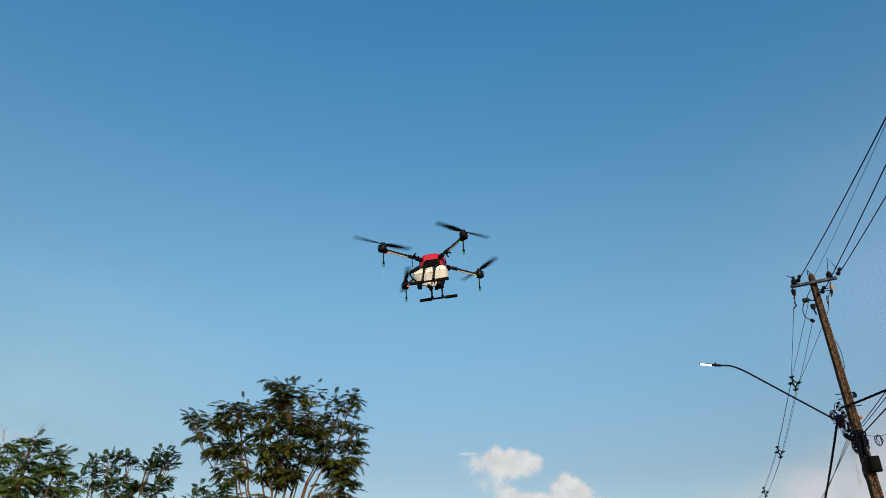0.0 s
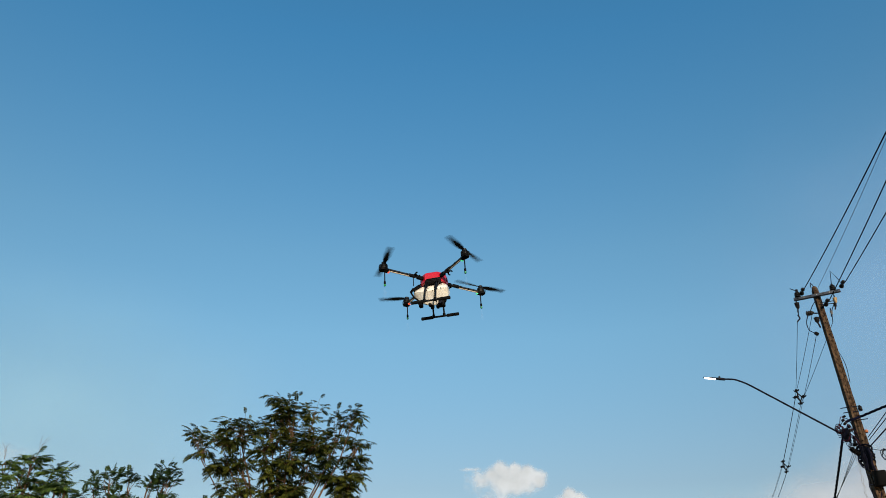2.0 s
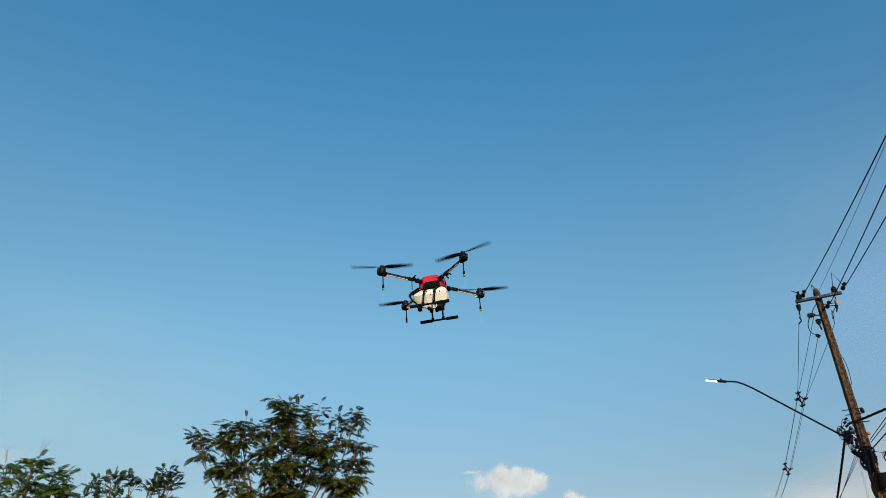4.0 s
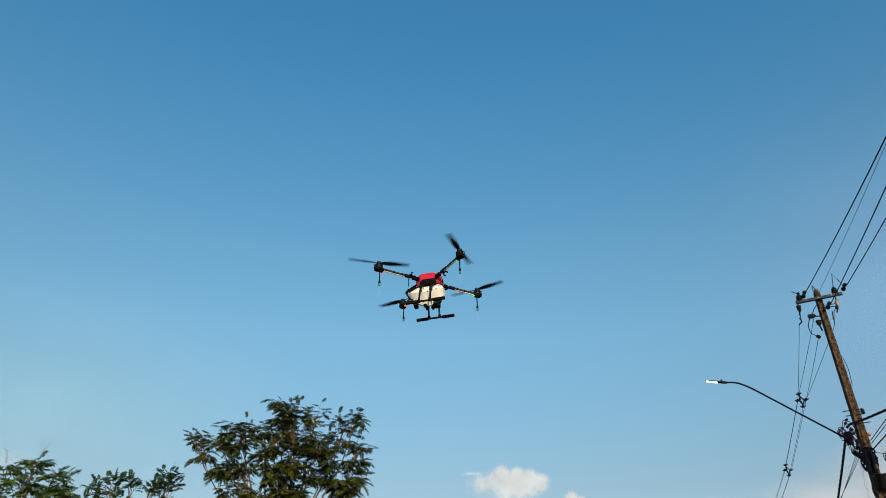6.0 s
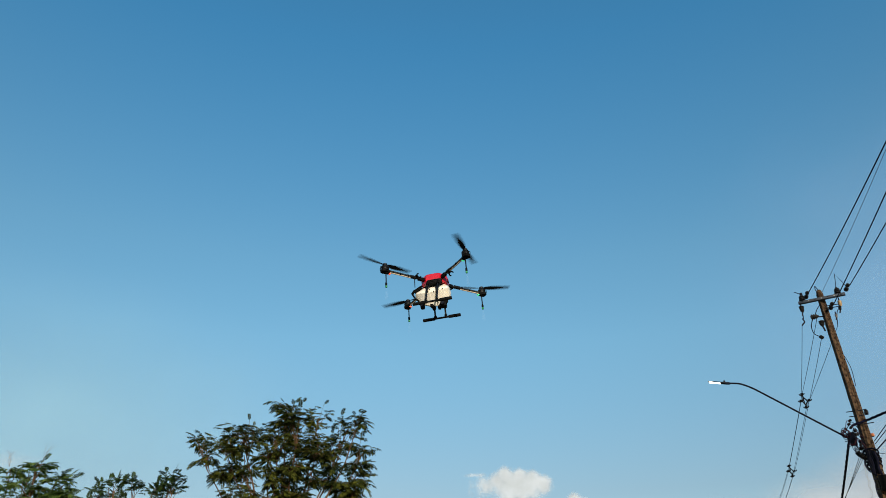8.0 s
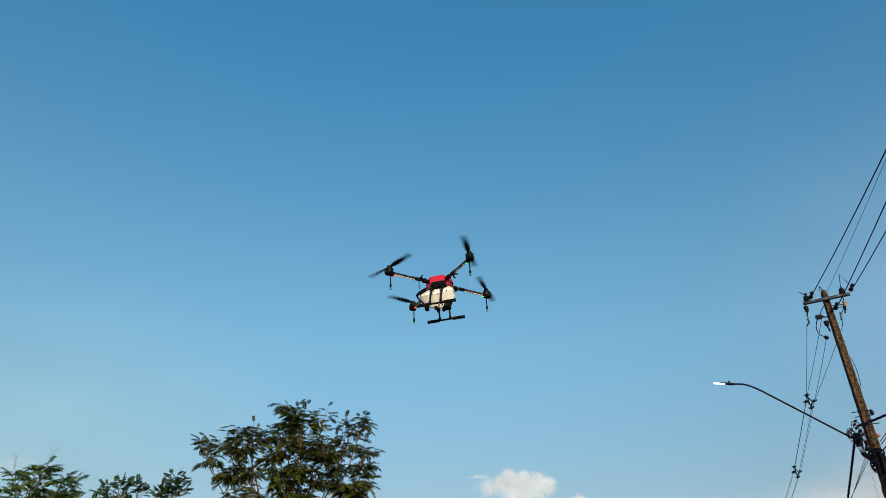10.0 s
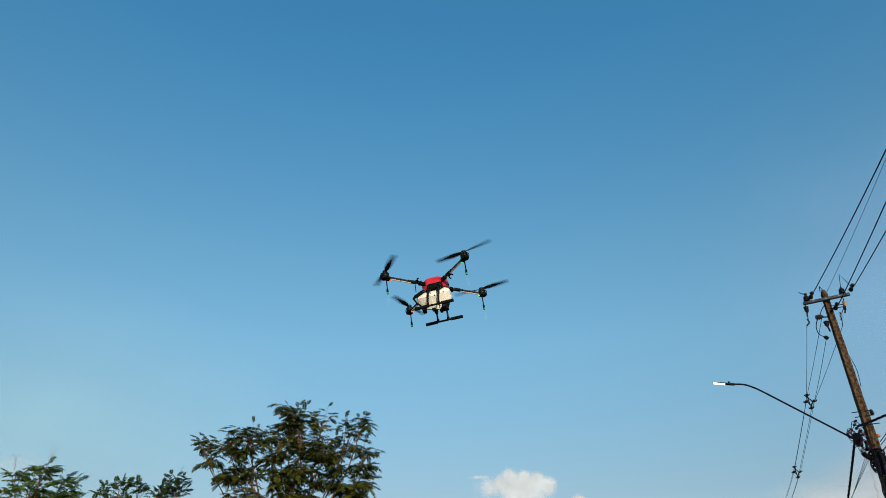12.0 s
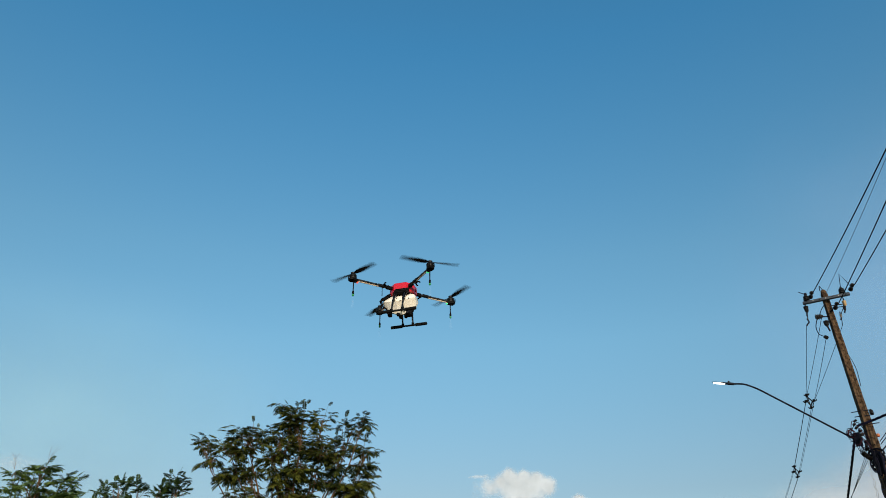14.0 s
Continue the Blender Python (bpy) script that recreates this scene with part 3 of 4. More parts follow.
def build_pole():
    root = new("utility_pole")
    root.location = POLE
    tagged(root, "weathered brown concrete utility pole with crossarm, insulators and cables", "utility pole")

    # tapered double-T shaft with sunk panels on both faces, rough-cast edges
    def size(z):
        u = z / TOP
        return 0.243 - 0.123 * u, 0.222 - 0.119 * u
    spin = Matrix.Rotation(-radians(5), 3, 'Z')

    def ring(z):
        w, d = size(z)
        f, s = 0.25 * w, 0.17 * d
        off = AX * (LEAN * (TOP - z) + 0.014)
        out = []
        for x, y in ((-w / 2, -d / 2), (-w / 2 + f, -d / 2), (-w / 2 + f + 0.02, -d / 2 + s), (w / 2 - f - 0.02, -d / 2 + s), (w / 2 - f, -d / 2), (w / 2, -d / 2),
                     (w / 2, d / 2), (w / 2 - f, d / 2), (w / 2 - f - 0.02, d / 2 - s), (-w / 2 + f + 0.02, d / 2 - s), (-w / 2 + f, d / 2), (-w / 2, d / 2)):
            j = noise.noise(Vector((x * 9, y * 9, z * 5))) * 0.006
            out.append(spin @ Vector((x * (1 + j / 0.1), y * (1 + j / 0.1), 0)) + off + Vector((0, 0, z)))
        return out
    shaft = part("shaft", loft([ring(TOP * k / 90) for k in range(91)]), CONCRETE, root, "brown weathered concrete shaft with bolt holes")
    z, k = 3.9, 0
    while z < TOP - 0.35:
        w, d = size(z)
        for fx in (-0.10, 0.36):
            at = spin @ Vector((fx * w, -d / 2 + (0.17 * d if abs(fx) < 0.25 else 0), 0)) + AX * (LEAN * (TOP - z) + 0.014) + Vector((0, 0, z + (0.07 if fx > 0 else 0)))
            # raised disc, no hollow: the hole's shade is its colour
            part("bolt_hole", lathe(((0.012, -0.004), (0.016, 0.004)), 8, at=at, axis=spin @ Vector((0, -1, 0))), HOLE, shaft)
        z += 0.155
    # crossarm through the head of the pole
    arm_c = AX * 0.03 + FRONT * 0.13 + Vector((0, 0, TOP - 0.19))
    rot = Matrix.Rotation(math.atan2(AX.y, AX.x), 3, 'Z')
    crossarm = part("crossarm", box((1.02, 0.085, 0.062), arm_c, rot, 0.006), GALV, root, "grey galvanised steel crossarm")
    for k in range(7):
        part("arm_bolt" if k % 2 else "arm_hole", lathe(((0.012, 0), (0.014, 0.004)), 8, at=arm_c + AX * (k - 3) * 0.155 + FRONT * 0.0425, axis=FRONT), ZINC if k % 2 else HOLE, crossarm)
    for s in (-0.46, 0.41):
        insulator(root, arm_c + AX * s + Vector((0, 0, 0.05)), size=0.94, name="pin_insulator", sheds=3)
    part("pole_cap", lathe(((0.060, 0), (0.066, 0.02), (0.055, 0.10), (0.03, 0.12)), 12, at=(0.012, -0.006, TOP - 0.02)), CONCRETE, root)
    part("cap_hook", tube(smooth_path([(-0.06, 0, TOP + 0.08), (-0.045, 0, TOP + 0.20), (-0.02, 0, TOP + 0.17), (0.02, 0, TOP + 0.09)]), 0.009, 6), CABLE, root)
    part("arm_lead", tube([arm_c + AX * -0.46 + Vector((0, 0, 0.215)), arm_c + AX * -0.60 + Vector((0, 0, 0.31))], 0.010, 6), DARKSTEEL, root)
    part("terminal", box((0.06, 0.06, 0.07), arm_c + AX * -0.45 + Vector((0, 0, 0.215)), rot, 0.012), DARKSTEEL, root)
    a = arm_c + AX * 0.41
    part("arrester_lead", tube([a + Vector((0, 0, 0.2)), a + AX * 0.06 + Vector((0, 0, 0.55)), a + AX * 0.16 + Vector((0, 0, 0.36)), a + AX * 0.24 + Vector((0, 0, 0.16))], 0.008, 6), CABLE, root)
    # strain insulators of the near span
    for u, w in ((-0.28, -0.0), (0.22, 0.40), (0.70, 0.02)):
        p = AX * u + FRONT * 0.16 + Vector((0, 0, TOP - w))
        insulator(root, p - NEAR * 0.16 - Vector((0, 0, 0.02)), NEAR, 0.68, POLYMER, "strain_insulator", 3)
        insulator(root, p + NEAR * 0.05 - Vector((0, 0, 0.01)), NEAR, 0.6, POLYMER, "strain_insulator", 2)
    part("strain_link", tube([Vector((0.0, 0, TOP - 0.52)), AX * 0.12 + FRONT * 0.1 + Vector((0, 0, TOP - 0.47))], 0.014, 6), DARKSTEEL, root)
    # fuse cutouts, arresters and brackets under the arm
    for u, w, sz, m in ((-0.50, 0.27, 0.76, PORCELAIN), (0.42, 0.33, 0.62, TANPOLY), (0.385, 0.46, 0.5, PORCELAIN), (0.25, 0.64, 0.42, WHITECABLE)):
        p = AX * u + FRONT * 0.10 + Vector((0, 0, TOP - w))
        c = insulator(root, p, (0, 0, -1), sz, m, "fuse_cutout")
        part("hanger", tube([p - Vector((0, 0, 0.01)), p + Vector((0, 0, 0.07))], 0.014, 6), DARKSTEEL, c)
        part("cutout_tail", tube([p - Vector((0, 0, 0.18 * sz)), p + AX * -0.03 - Vector((0, 0, 0.32 * sz))], 0.016, 6), DARKSTEEL, c)
    part("drop_lead", tube([AX * -0.50 + FRONT * 0.10 + Vector((0, 0, TOP - 0.40)), AX * -0.53 + FRONT * 0.10 + Vector((0, 0, TOP - 0.62))], 0.010, 6), CABLE, root)
    part("drop_lead", tube(smooth_path([AX * 0.42 + FRONT * 0.1 + Vector((0, 0, TOP - 0.22)), AX * 0.385 + FRONT * 0.1 + Vector((0, 0, TOP - 0.45)), AX * 0.28 + FRONT * 0.1 + Vector((0, 0, TOP - 0.62)), AX * 0.22 - FRONT * 0.2 + Vector((0, 0, TOP - 0.80))]), 0.008, 6), CABLE, root)
    for z in (0.40, 0.46):
        part("bracket", tube([AX * 0.05 + FRONT * 0.08 + Vector((0, 0, TOP - z + 0.03)), AX * 0.42 + FRONT * 0.1 + Vector((0, 0, TOP - z))], 0.010, 6), DARKSTEEL, root)
    p = AX * -0.55 + FRONT * 0.10 + Vector((0, 0, TOP - 0.72))
    part("tail_clamp", tube(smooth_path([p + Vector((0, 0, 0.14)), p + AX * 0.03 + Vector((0, 0, 0.05)), p + AX * -0.02, p + AX * -0.05 - Vector((0, 0, 0.03))]), 0.017, 6), DARKSTEEL, root)
    for u, w, sz in ((-0.27, 0.60, 0.95), (-0.13, 0.74, 0.82)):
        p = AX * u + FRONT * 0.12 + Vector((0, 0, TOP - w))
        c = insulator(root, p - AX * 0.06 if u < -0.2 else p, AX if u < -0.2 else (0, 0, -1), sz, POLYMER, "bracket_insulator", 3)
        part("bracket", tube([AX * 0.0 + Vector((0, 0, TOP - w)), p], 0.015, 6), DARKSTEEL, c)
    loop = [AX * u + FRONT * 0.12 + Vector((0, 0, TOP - w)) for u, w in ((-0.31, 0.64), (-0.39, 0.82), (-0.38, 1.0), (-0.30, 1.08), (-0.23, 1.12))]
    part("jumper", tube(smooth_path(loop), 0.010, 6), CABLE, root)
    part("jumper_clamp", box((0.09, 0.07, 0.07), AX * -0.23 + FRONT * 0.12 + Vector((0, 0, TOP - 1.13)), Euler((0.3, 0.5, 0.2)).to_matrix(), 0.015), BLACK, root)
    part("jumper", tube(smooth_path([AX * -0.02 + FRONT * 0.1 + Vector((0, 0, TOP - 0.3)), AX * -0.14 + FRONT * 0.12 + Vector((0, 0, TOP - 0.42)), AX * -0.24 + FRONT * 0.12 + Vector((0, 0, TOP - 0.58))]), 0.009, 6), CABLE, root)
    part("jumper", tube(smooth_path([AX * -0.13 + FRONT * 0.12 + Vector((0, 0, TOP - 0.85)), AX * -0.10 + FRONT * 0.13 + Vector((0, 0, TOP - 1.0))]), 0.02, 6), DARKSTEEL, root)
    part("down_lead", tube(smooth_path([on_pole(0.10, TOP - 1.55), on_pole(0.16, TOP - 1.75), on_pole(0.19, TOP - 2.0), on_pole(0.16, TOP - 2.35)]), 0.007, 6), CABLE, root)
    # rods and spool above the lamp arm
    for z, l, r in ((6.35, -0.26, 0.20), (6.24, -0.22, 0.24), (6.05, -0.18, 0.30)):
        part("through_bolt", tube([on_pole(l, z, 0.05), on_pole(r, z, 0.05)], 0.010, 6), DARKSTEEL, root)
    insulator(root, on_pole(0.20, 6.26, 0.05), size=0.62, name="spool_insulator", sheds=3)
    part("relay_bracket", tube([on_pole(0.04, 5.76, 0.02), on_pole(0.20, 5.77, 0.02)], 0.010, 6), DARKSTEEL, root)
    part("relay", lathe(((0.028, 0), (0.036, 0.015), (0.036, 0.05), (0.026, 0.065)), 14, at=on_pole(0.175, 5.77, 0.0)), ORANGE, root, "orange photocell relay")
    part("junction_box", box((0.27, 0.2, 0.31), on_pole(0.15, 4.775, 0.16), rot, 0.03), BLACK, root, "black cable splice box")
    # cable clutter round the shaft
    rnd = random.Random(5)

    def ring_cable(c, r, tall, around, m, rad, turns, name="cable_loop"):
        pts = []
        for i in range(int(turns * 10) + 1):
            t = i * math.tau / 10
            pts.append(c + (AX * math.cos(around) + FRONT * math.sin(around)) * r * math.sin(t) + Vector((0, 0, tall * math.cos(t))) + FRONT * 0.01 * i / 10 + Vector((rnd.gauss(0, 0.008), rnd.gauss(0, 0.008), rnd.gauss(0, 0.006))))
        part(name, tube(pts, rad, 6), m, root)
    for k in range(7):
        ring_cable(on_pole(-0.41 + rnd.uniform(-0.06, 0.06), 5.86 + rnd.uniform(-0.05, 0.05), 0.08), rnd.uniform(0.04, 0.085), rnd.uniform(0.05, 0.09), rnd.uniform(-0.6, 0.6), (REDCABLE, CABLE, REDCABLE, CABLE, REDCABLE, CABLE, BLUECABLE)[k], 0.008, 1.1)
    for k in range(4):
        ring_cable(on_pole(-0.31 + 0.02 * k, 5.56 - 0.03 * k, 0.1), 0.045, 0.10, 0.2 * k, BLUECABLE, 0.006, 1.2)
    for k in range(9):
        u = k / 8
        part("connector", box((rnd.uniform(0.04, 0.08), 0.05, rnd.uniform(0.05, 0.09)), on_pole(-0.26 + 0.10 * u + rnd.uniform(-0.05, 0.04), 6.14 - 0.62 * u, 0.13), Euler((rnd.random(), rnd.random() * 2, rnd.random())).to_matrix(), 0.012),
             (BLACK, POLYMER, BLACK)[k % 3], root)
    for k in range(8):
        z0 = 6.1 - 0.06 * k
        part("tap_cable", tube(smooth_path([on_pole(-0.40 + rnd.uniform(-0.1, 0.05), z0 - 0.15, 0.1), on_pole(-0.30, z0 + rnd.uniform(-0.2, 0.1), 0.16), on_pole(-0.18, z0 - rnd.uniform(0, 0.25), 0.15), on_pole(-0.05, z0 - 0.3, 0.17)]), 0.0075, 6), (CABLE, REDCABLE, CABLE, BLUECABLE)[k % 4], root)
    for k in range(3):
        part("connector", box((0.10, 0.08, 0.08), on_pole(-0.27 + 0.05 * k, 5.42 - 0.05 * k, 0.12), Euler((0.4 * k, 0.8, 0.3)).to_matrix(), 0.015), BLACK, root)
    for k in range(8):
        c = Vector((0.0, 0.0, 5.16 + 0.04 * k)) + AX * LEAN * (TOP - 5.3)
        r = 0.155 + 0.01 * (k % 3)
        pts = [c + (AX * math.cos(t) * r + FRONT * math.sin(t) * r * 0.85) + Vector((0, 0, 0.06 * math.sin(t + k * 0.9))) for t in (i * math.tau / 16 for i in range(17))]
        part("cable_wrap", tube(pts, 0.019, 6), (CABLE, CABLE, CABLE)[k % 3], root)
    for k in range(3):
        part("slack_loop", tube(smooth_path([on_pole(-0.16, 5.35, 0.12), on_pole(-0.19 - 0.01 * k, 5.18, 0.15), on_pole(-0.14, 5.05 - 0.02 * k, 0.17), on_pole(-0.06 + 0.02 * k, 5.1, 0.19), on_pole(-0.02, 5.3, 0.2)]), 0.008, 6), (CABLE, CABLE, BLUECABLE)[k], root)
    part("box_lead", tube(smooth_path([on_pole(-0.10, 4.80, 0.2), on_pole(-0.14, 4.62, 0.22), on_pole(-0.10, 4.42, 0.22), on_pole(0.0, 4.36, 0.2), on_pole(0.08, 4.5, 0.2)]), 0.009, 6), BLUECABLE, root)
    for z in (4.86, 4.66):
        part("box_strap", box((0.08, 0.02, 0.022), on_pole(-0.08, z, 0.2), rot, 0.005), DARKSTEEL, root)
    for k in range(6):
        u = -0.09 + 0.036 * k
        pts = [on_pole(u + 0.015 * math.sin(i * 1.1 + k), 5.47 - 0.062 * i - 0.02 * (k % 3), 0.155 + 0.02 * math.sin(k * 2.1)) for i in range(9)]
        part("strapped_cable", tube(smooth_path(pts, 2), 0.022, 6), (CABLE, CABLE, BLUECABLE)[k % 3], root)
    # pale braided cords that hang loose
    for k in range(2):
        pts = [on_pole(-0.20 - 0.03 * k - 0.003 * i + 0.014 * math.sin(i * 1.3 + k), 5.32 - 0.045 * i, 0.14) for i in range(22)]
        part("loose_cord", tube(pts, 0.0035, 5), WHITECABLE, root)
    # coil on the thin wire beside the shaft
    for k in range(3):
        ring_cable(on_pole(0.42 + 0.012 * k, 5.27, 0.05), 0.085, 0.11, 0.3 + 0.4 * k, BLUECABLE, 0.0075, 1.1, "cable_coil")
    part("drop_wire", tube(smooth_path([on_pole(0.12, 5.42, 0.05), on_pole(0.28, 5.38, 0.05), on_pole(0.45, 5.35, 0.05), on_pole(0.75, 5.40, 0.05)]), 0.006, 5), CABLE, root)
    return root


build_pole()


def wire(name, pts, r, material, label, n=6):
    return tagged(part(name, tube(pts, r, n), material), label, "wire", group="overhead wires")


HEAD = POLE + Vector((0, 0, TOP))
# near span: four lines that run past the viewer
for u, w, r, m, end in ((-0.28, -0.02, 0.018, CABLE, 8.1), (0.05, 0.03, 0.007, ALUWIRE, 10.2), (0.25, 0.37, 0.018, CABLE, 10.65), (0.75, -0.02, 0.018, CABLE, 9.55)):
    p = HEAD + AX * u - Vector((0, 0, w)) + NEAR * 0.1
    q = p + NEAR * 36
    q.z = end
    wire("power_line", curve_pts(p, q, 0.9, 40), r * 0.62, m, "thin bare overhead wire" if r < 0.01 else "thick black covered overhead power line")
# far span: bundled lines with spacers
for s, dz, (u, w, d) in ((-0.115, 0.0, (-0.60, 0.74, 0.1)), (-0.045, 0.20, (-0.20, 0.62, 0.1)), (0.115, 0.0, (-0.23, 1.13, 0.1)), (-0.01, -0.20, (0.22, 0.80, -0.2))):
    a = HEAD + AX * u + FRONT * d - Vector((0, 0, w))
    b = POLE + FAR * 6.1 + SIDE * s + Vector((0, 0, 8.46 + dz))
    c = POLE + FAR * 13.6 + SIDE * s + Vector((0, 0, 7.95 + dz))
    e = POLE + FAR * 36 + SIDE * s + Vector((0, 0, 8.6 + dz))
    wire("power_line", curve_pts(a, b, 0.03, 8) + curve_pts(b, c, 0.02, 6)[1:] + curve_pts(c, e, 0.27, 12)[1:], 0.0059, CABLE, "black covered line of the bundled far span")


def build_spacer(at, tilt):
    root = new("line_spacer")
    root.location = at
    tagged(root, "dark diamond-shaped plastic spacer clamped on the lines", "spacer", group="line spacers")
    p = [SIDE * -0.115, SIDE * -0.045 + Vector((0, 0, 0.20)), SIDE * 0.115, SIDE * -0.01 - Vector((0, 0, 0.20))]
    inner = [q * 0.62 for q in p]
    for k in range(4):
        out = p[k].normalized()
        part("bar", tube([inner[k], inner[(k + 1) % 4]], 0.019, 6), BLACK, root)
        arm = part("bar", tube([inner[k], p[k] + out * 0.03], [0.024, 0.020], 6), BLACK, root)
        part("jaw", tube(smooth_path([p[k] - SIDE * 0.075 + Vector((0, 0, 0.03)), p[k] - SIDE * 0.04 - Vector((0, 0, 0.015)), p[k], p[k] + SIDE * 0.05 + Vector((0, 0, 0.01)), p[k] + SIDE * 0.075 + Vector((0, 0, 0.05))], 3), 0.017, 6), BLACK, arm)
        part("keeper", box((0.05, 0.08, 0.05), p[k] + Vector((0, 0, 0.03)), Matrix.Rotation(tilt + k, 3, 'Z'), 0.012), BLACK, arm)
    part("centre_bar", tube([p[1], p[3]], 0.013, 6), BLACK, root)
    return root


build_spacer(POLE + FAR * 6.1 + Vector((0, 0, 8.46)), 0.2)
build_spacer(POLE + FAR * 13.6 + Vector((0, 0, 7.95)), 0.6)
build_spacer(POLE + FAR * 23 + Vector((0, 0, 7.96)), 0.4)


def twisted(name, pts, r, strands, pitch, material, label):
    """Strands wound round one another along a hanging line."""
    bm = bmesh.new()
    dense = []
    for p0, p1 in zip(pts, pts[1:]):
        for k in range(6):
            dense.append(Vector(p0).lerp(Vector(p1), k / 6))
    for s in range(strands):
        out, run = [], 0.0
        for i, p in enumerate(dense):
            d = (dense[min(i + 1, len(dense) - 1)] - dense[max(i - 1, 0)]).normalized()
            if i:
                run += (p - dense[i - 1]).length
            u = d.orthogonal().normalized()
            a = run / pitch * math.tau + s * math.tau / strands
            out.append(p + (u * math.cos(a) + d.cross(u) * math.sin(a)) * r)
        tube(out, r * 0.95, 6, bm)
    return tagged(part(name, bm, material), label, "cable", group="overhead cables")


RIGHT = Vector((math.sin(radians(172)), math.cos(radians(172)), 0))
p, q = POLE + on_pole(-0.22, 6.02, 0.15), POLE + on_pole(0.12, 6.08, 0.16)
twisted("twisted_cable", curve_pts(p, q, 0.0, 6) + curve_pts(q, q + RIGHT * 24 + Vector((0, 0, 1.27)), 0.4, 60)[1:],
        0.0145, 3, 0.5, BLUECABLE, "thick twisted blue-black low-voltage cable")
AWAY = Vector((math.sin(radians(21)), math.cos(radians(21)), 0))
p = POLE + on_pole(-0.39, 5.74, 0.1)
twisted("twisted_cable", curve_pts(p, p + AWAY * 30 + Vector((0, 0, -1.52)), 1.0, 90), 0.0145, 3, 0.9, CABLE, "thick twisted black cable sagging from the pole")
for k, (z, dz, r) in enumerate(((5.66, 2.15, 0.009), (5.60, 2.0, 0.009), (5.48, 1.6, 0.014))):
    p = POLE + on_pole(0.17, z, 0.05)
    wire("telephone_cable", curve_pts(p, p + NEAR * 30 + AX * 0.3 * k + Vector((0, 0, dz)), 0.3, 30), r, BLUECABLE if k == 2 else CABLE, "thin dark telephone cable")
for k in range(3):
    p = POLE + on_pole(-0.25 + 0.03 * k, 5.40 - 0.03 * k, 0.1)
    d = Vector((math.sin(radians(21 - 0.8 * k)), math.cos(radians(21 - 0.8 * k)), 0))
    wire("telephone_cable", curve_pts(p, p + d * 30 + Vector((0, 0, 0.17)), 0.5, 30), 0.006, ALUWIRE, "thin grey telephone cable of the far span")


# ---- street lamp ----
def build_lamp():
    root = new("street_lamp")
    root.location = POLE + Vector((-0.2, 0.1, 5.85))
    tagged(root, "lit street lamp on a curved dark steel arm", "street lamp")
    o = Vector(root.location)
    tip, joint, bend, base = (Vector(v) - o for v in ((6.46, 16.69, 7.50), (6.87, 16.53, 7.40), (7.25, 16.36, 7.28), (8.86, 15.55, 5.775)))
    pts = smooth_path([base, base.lerp(bend, 0.4), base.lerp(bend, 0.76), base.lerp(bend, 0.95) + Vector((0, 0, -0.005)), bend.lerp(joint, 0.35) + Vector((0, 0, 0.02)), bend.lerp(joint, 0.7) + Vector((0, 0, 0.018)), joint])
    part("bracket_arm", tube(pts, 0.0205, 12), DARKSTEEL, root, "dark painted steel arm")
    part("arm_clamp", box((0.14, 0.12, 0.28), base + Vector((0.04, -0.02, 0.0)), Matrix.Rotation(-0.5, 3, 'Z'), 0.01), DARKSTEEL, root)
    ax = (tip - joint).normalized()
    side = ax.cross(Vector((0, 0, 1))).normalized()
    up = side.cross(ax)
    secs = []
    for u, w, h in ((-0.02, 0.034, 0.03), (0.06, 0.038, 0.034), (0.10, 0.05, 0.030), (0.16, 0.056, 0.022), (0.42, 0.054, 0.014), (0.47, 0.042, 0.010)):
        c = joint + ax * u
        secs.append([c + side * x * w + up * y * h for x, y in ((-1, -0.5), (-0.8, -0.8), (0.8, -0.8), (1, -0.5), (1, 0.2), (0.6, 0.8), (-0.6, 0.8), (-1, 0.2))])
    head = part("lamp_head", loft(secs), DARKSTEEL, root, "flat grey lamp housing")
    bm = loft([[joint + ax * u + side * x * 0.048 + up * (y - 0.010) for x, y in ((-1, -0.012), (1, -0.012), (1, 0.0), (-1, 0.0))] for u in (0.19, 0.45)])
    part("light_panel", bm, LAMP_ON, head, "bright white light panel")
    part("photocell", lathe(((0.022, 0), (0.022, 0.035), (0.015, 0.045)), 12, at=joint + ax * 0.10 + up * 0.02), POLYMER, head)
    return root


build_lamp()


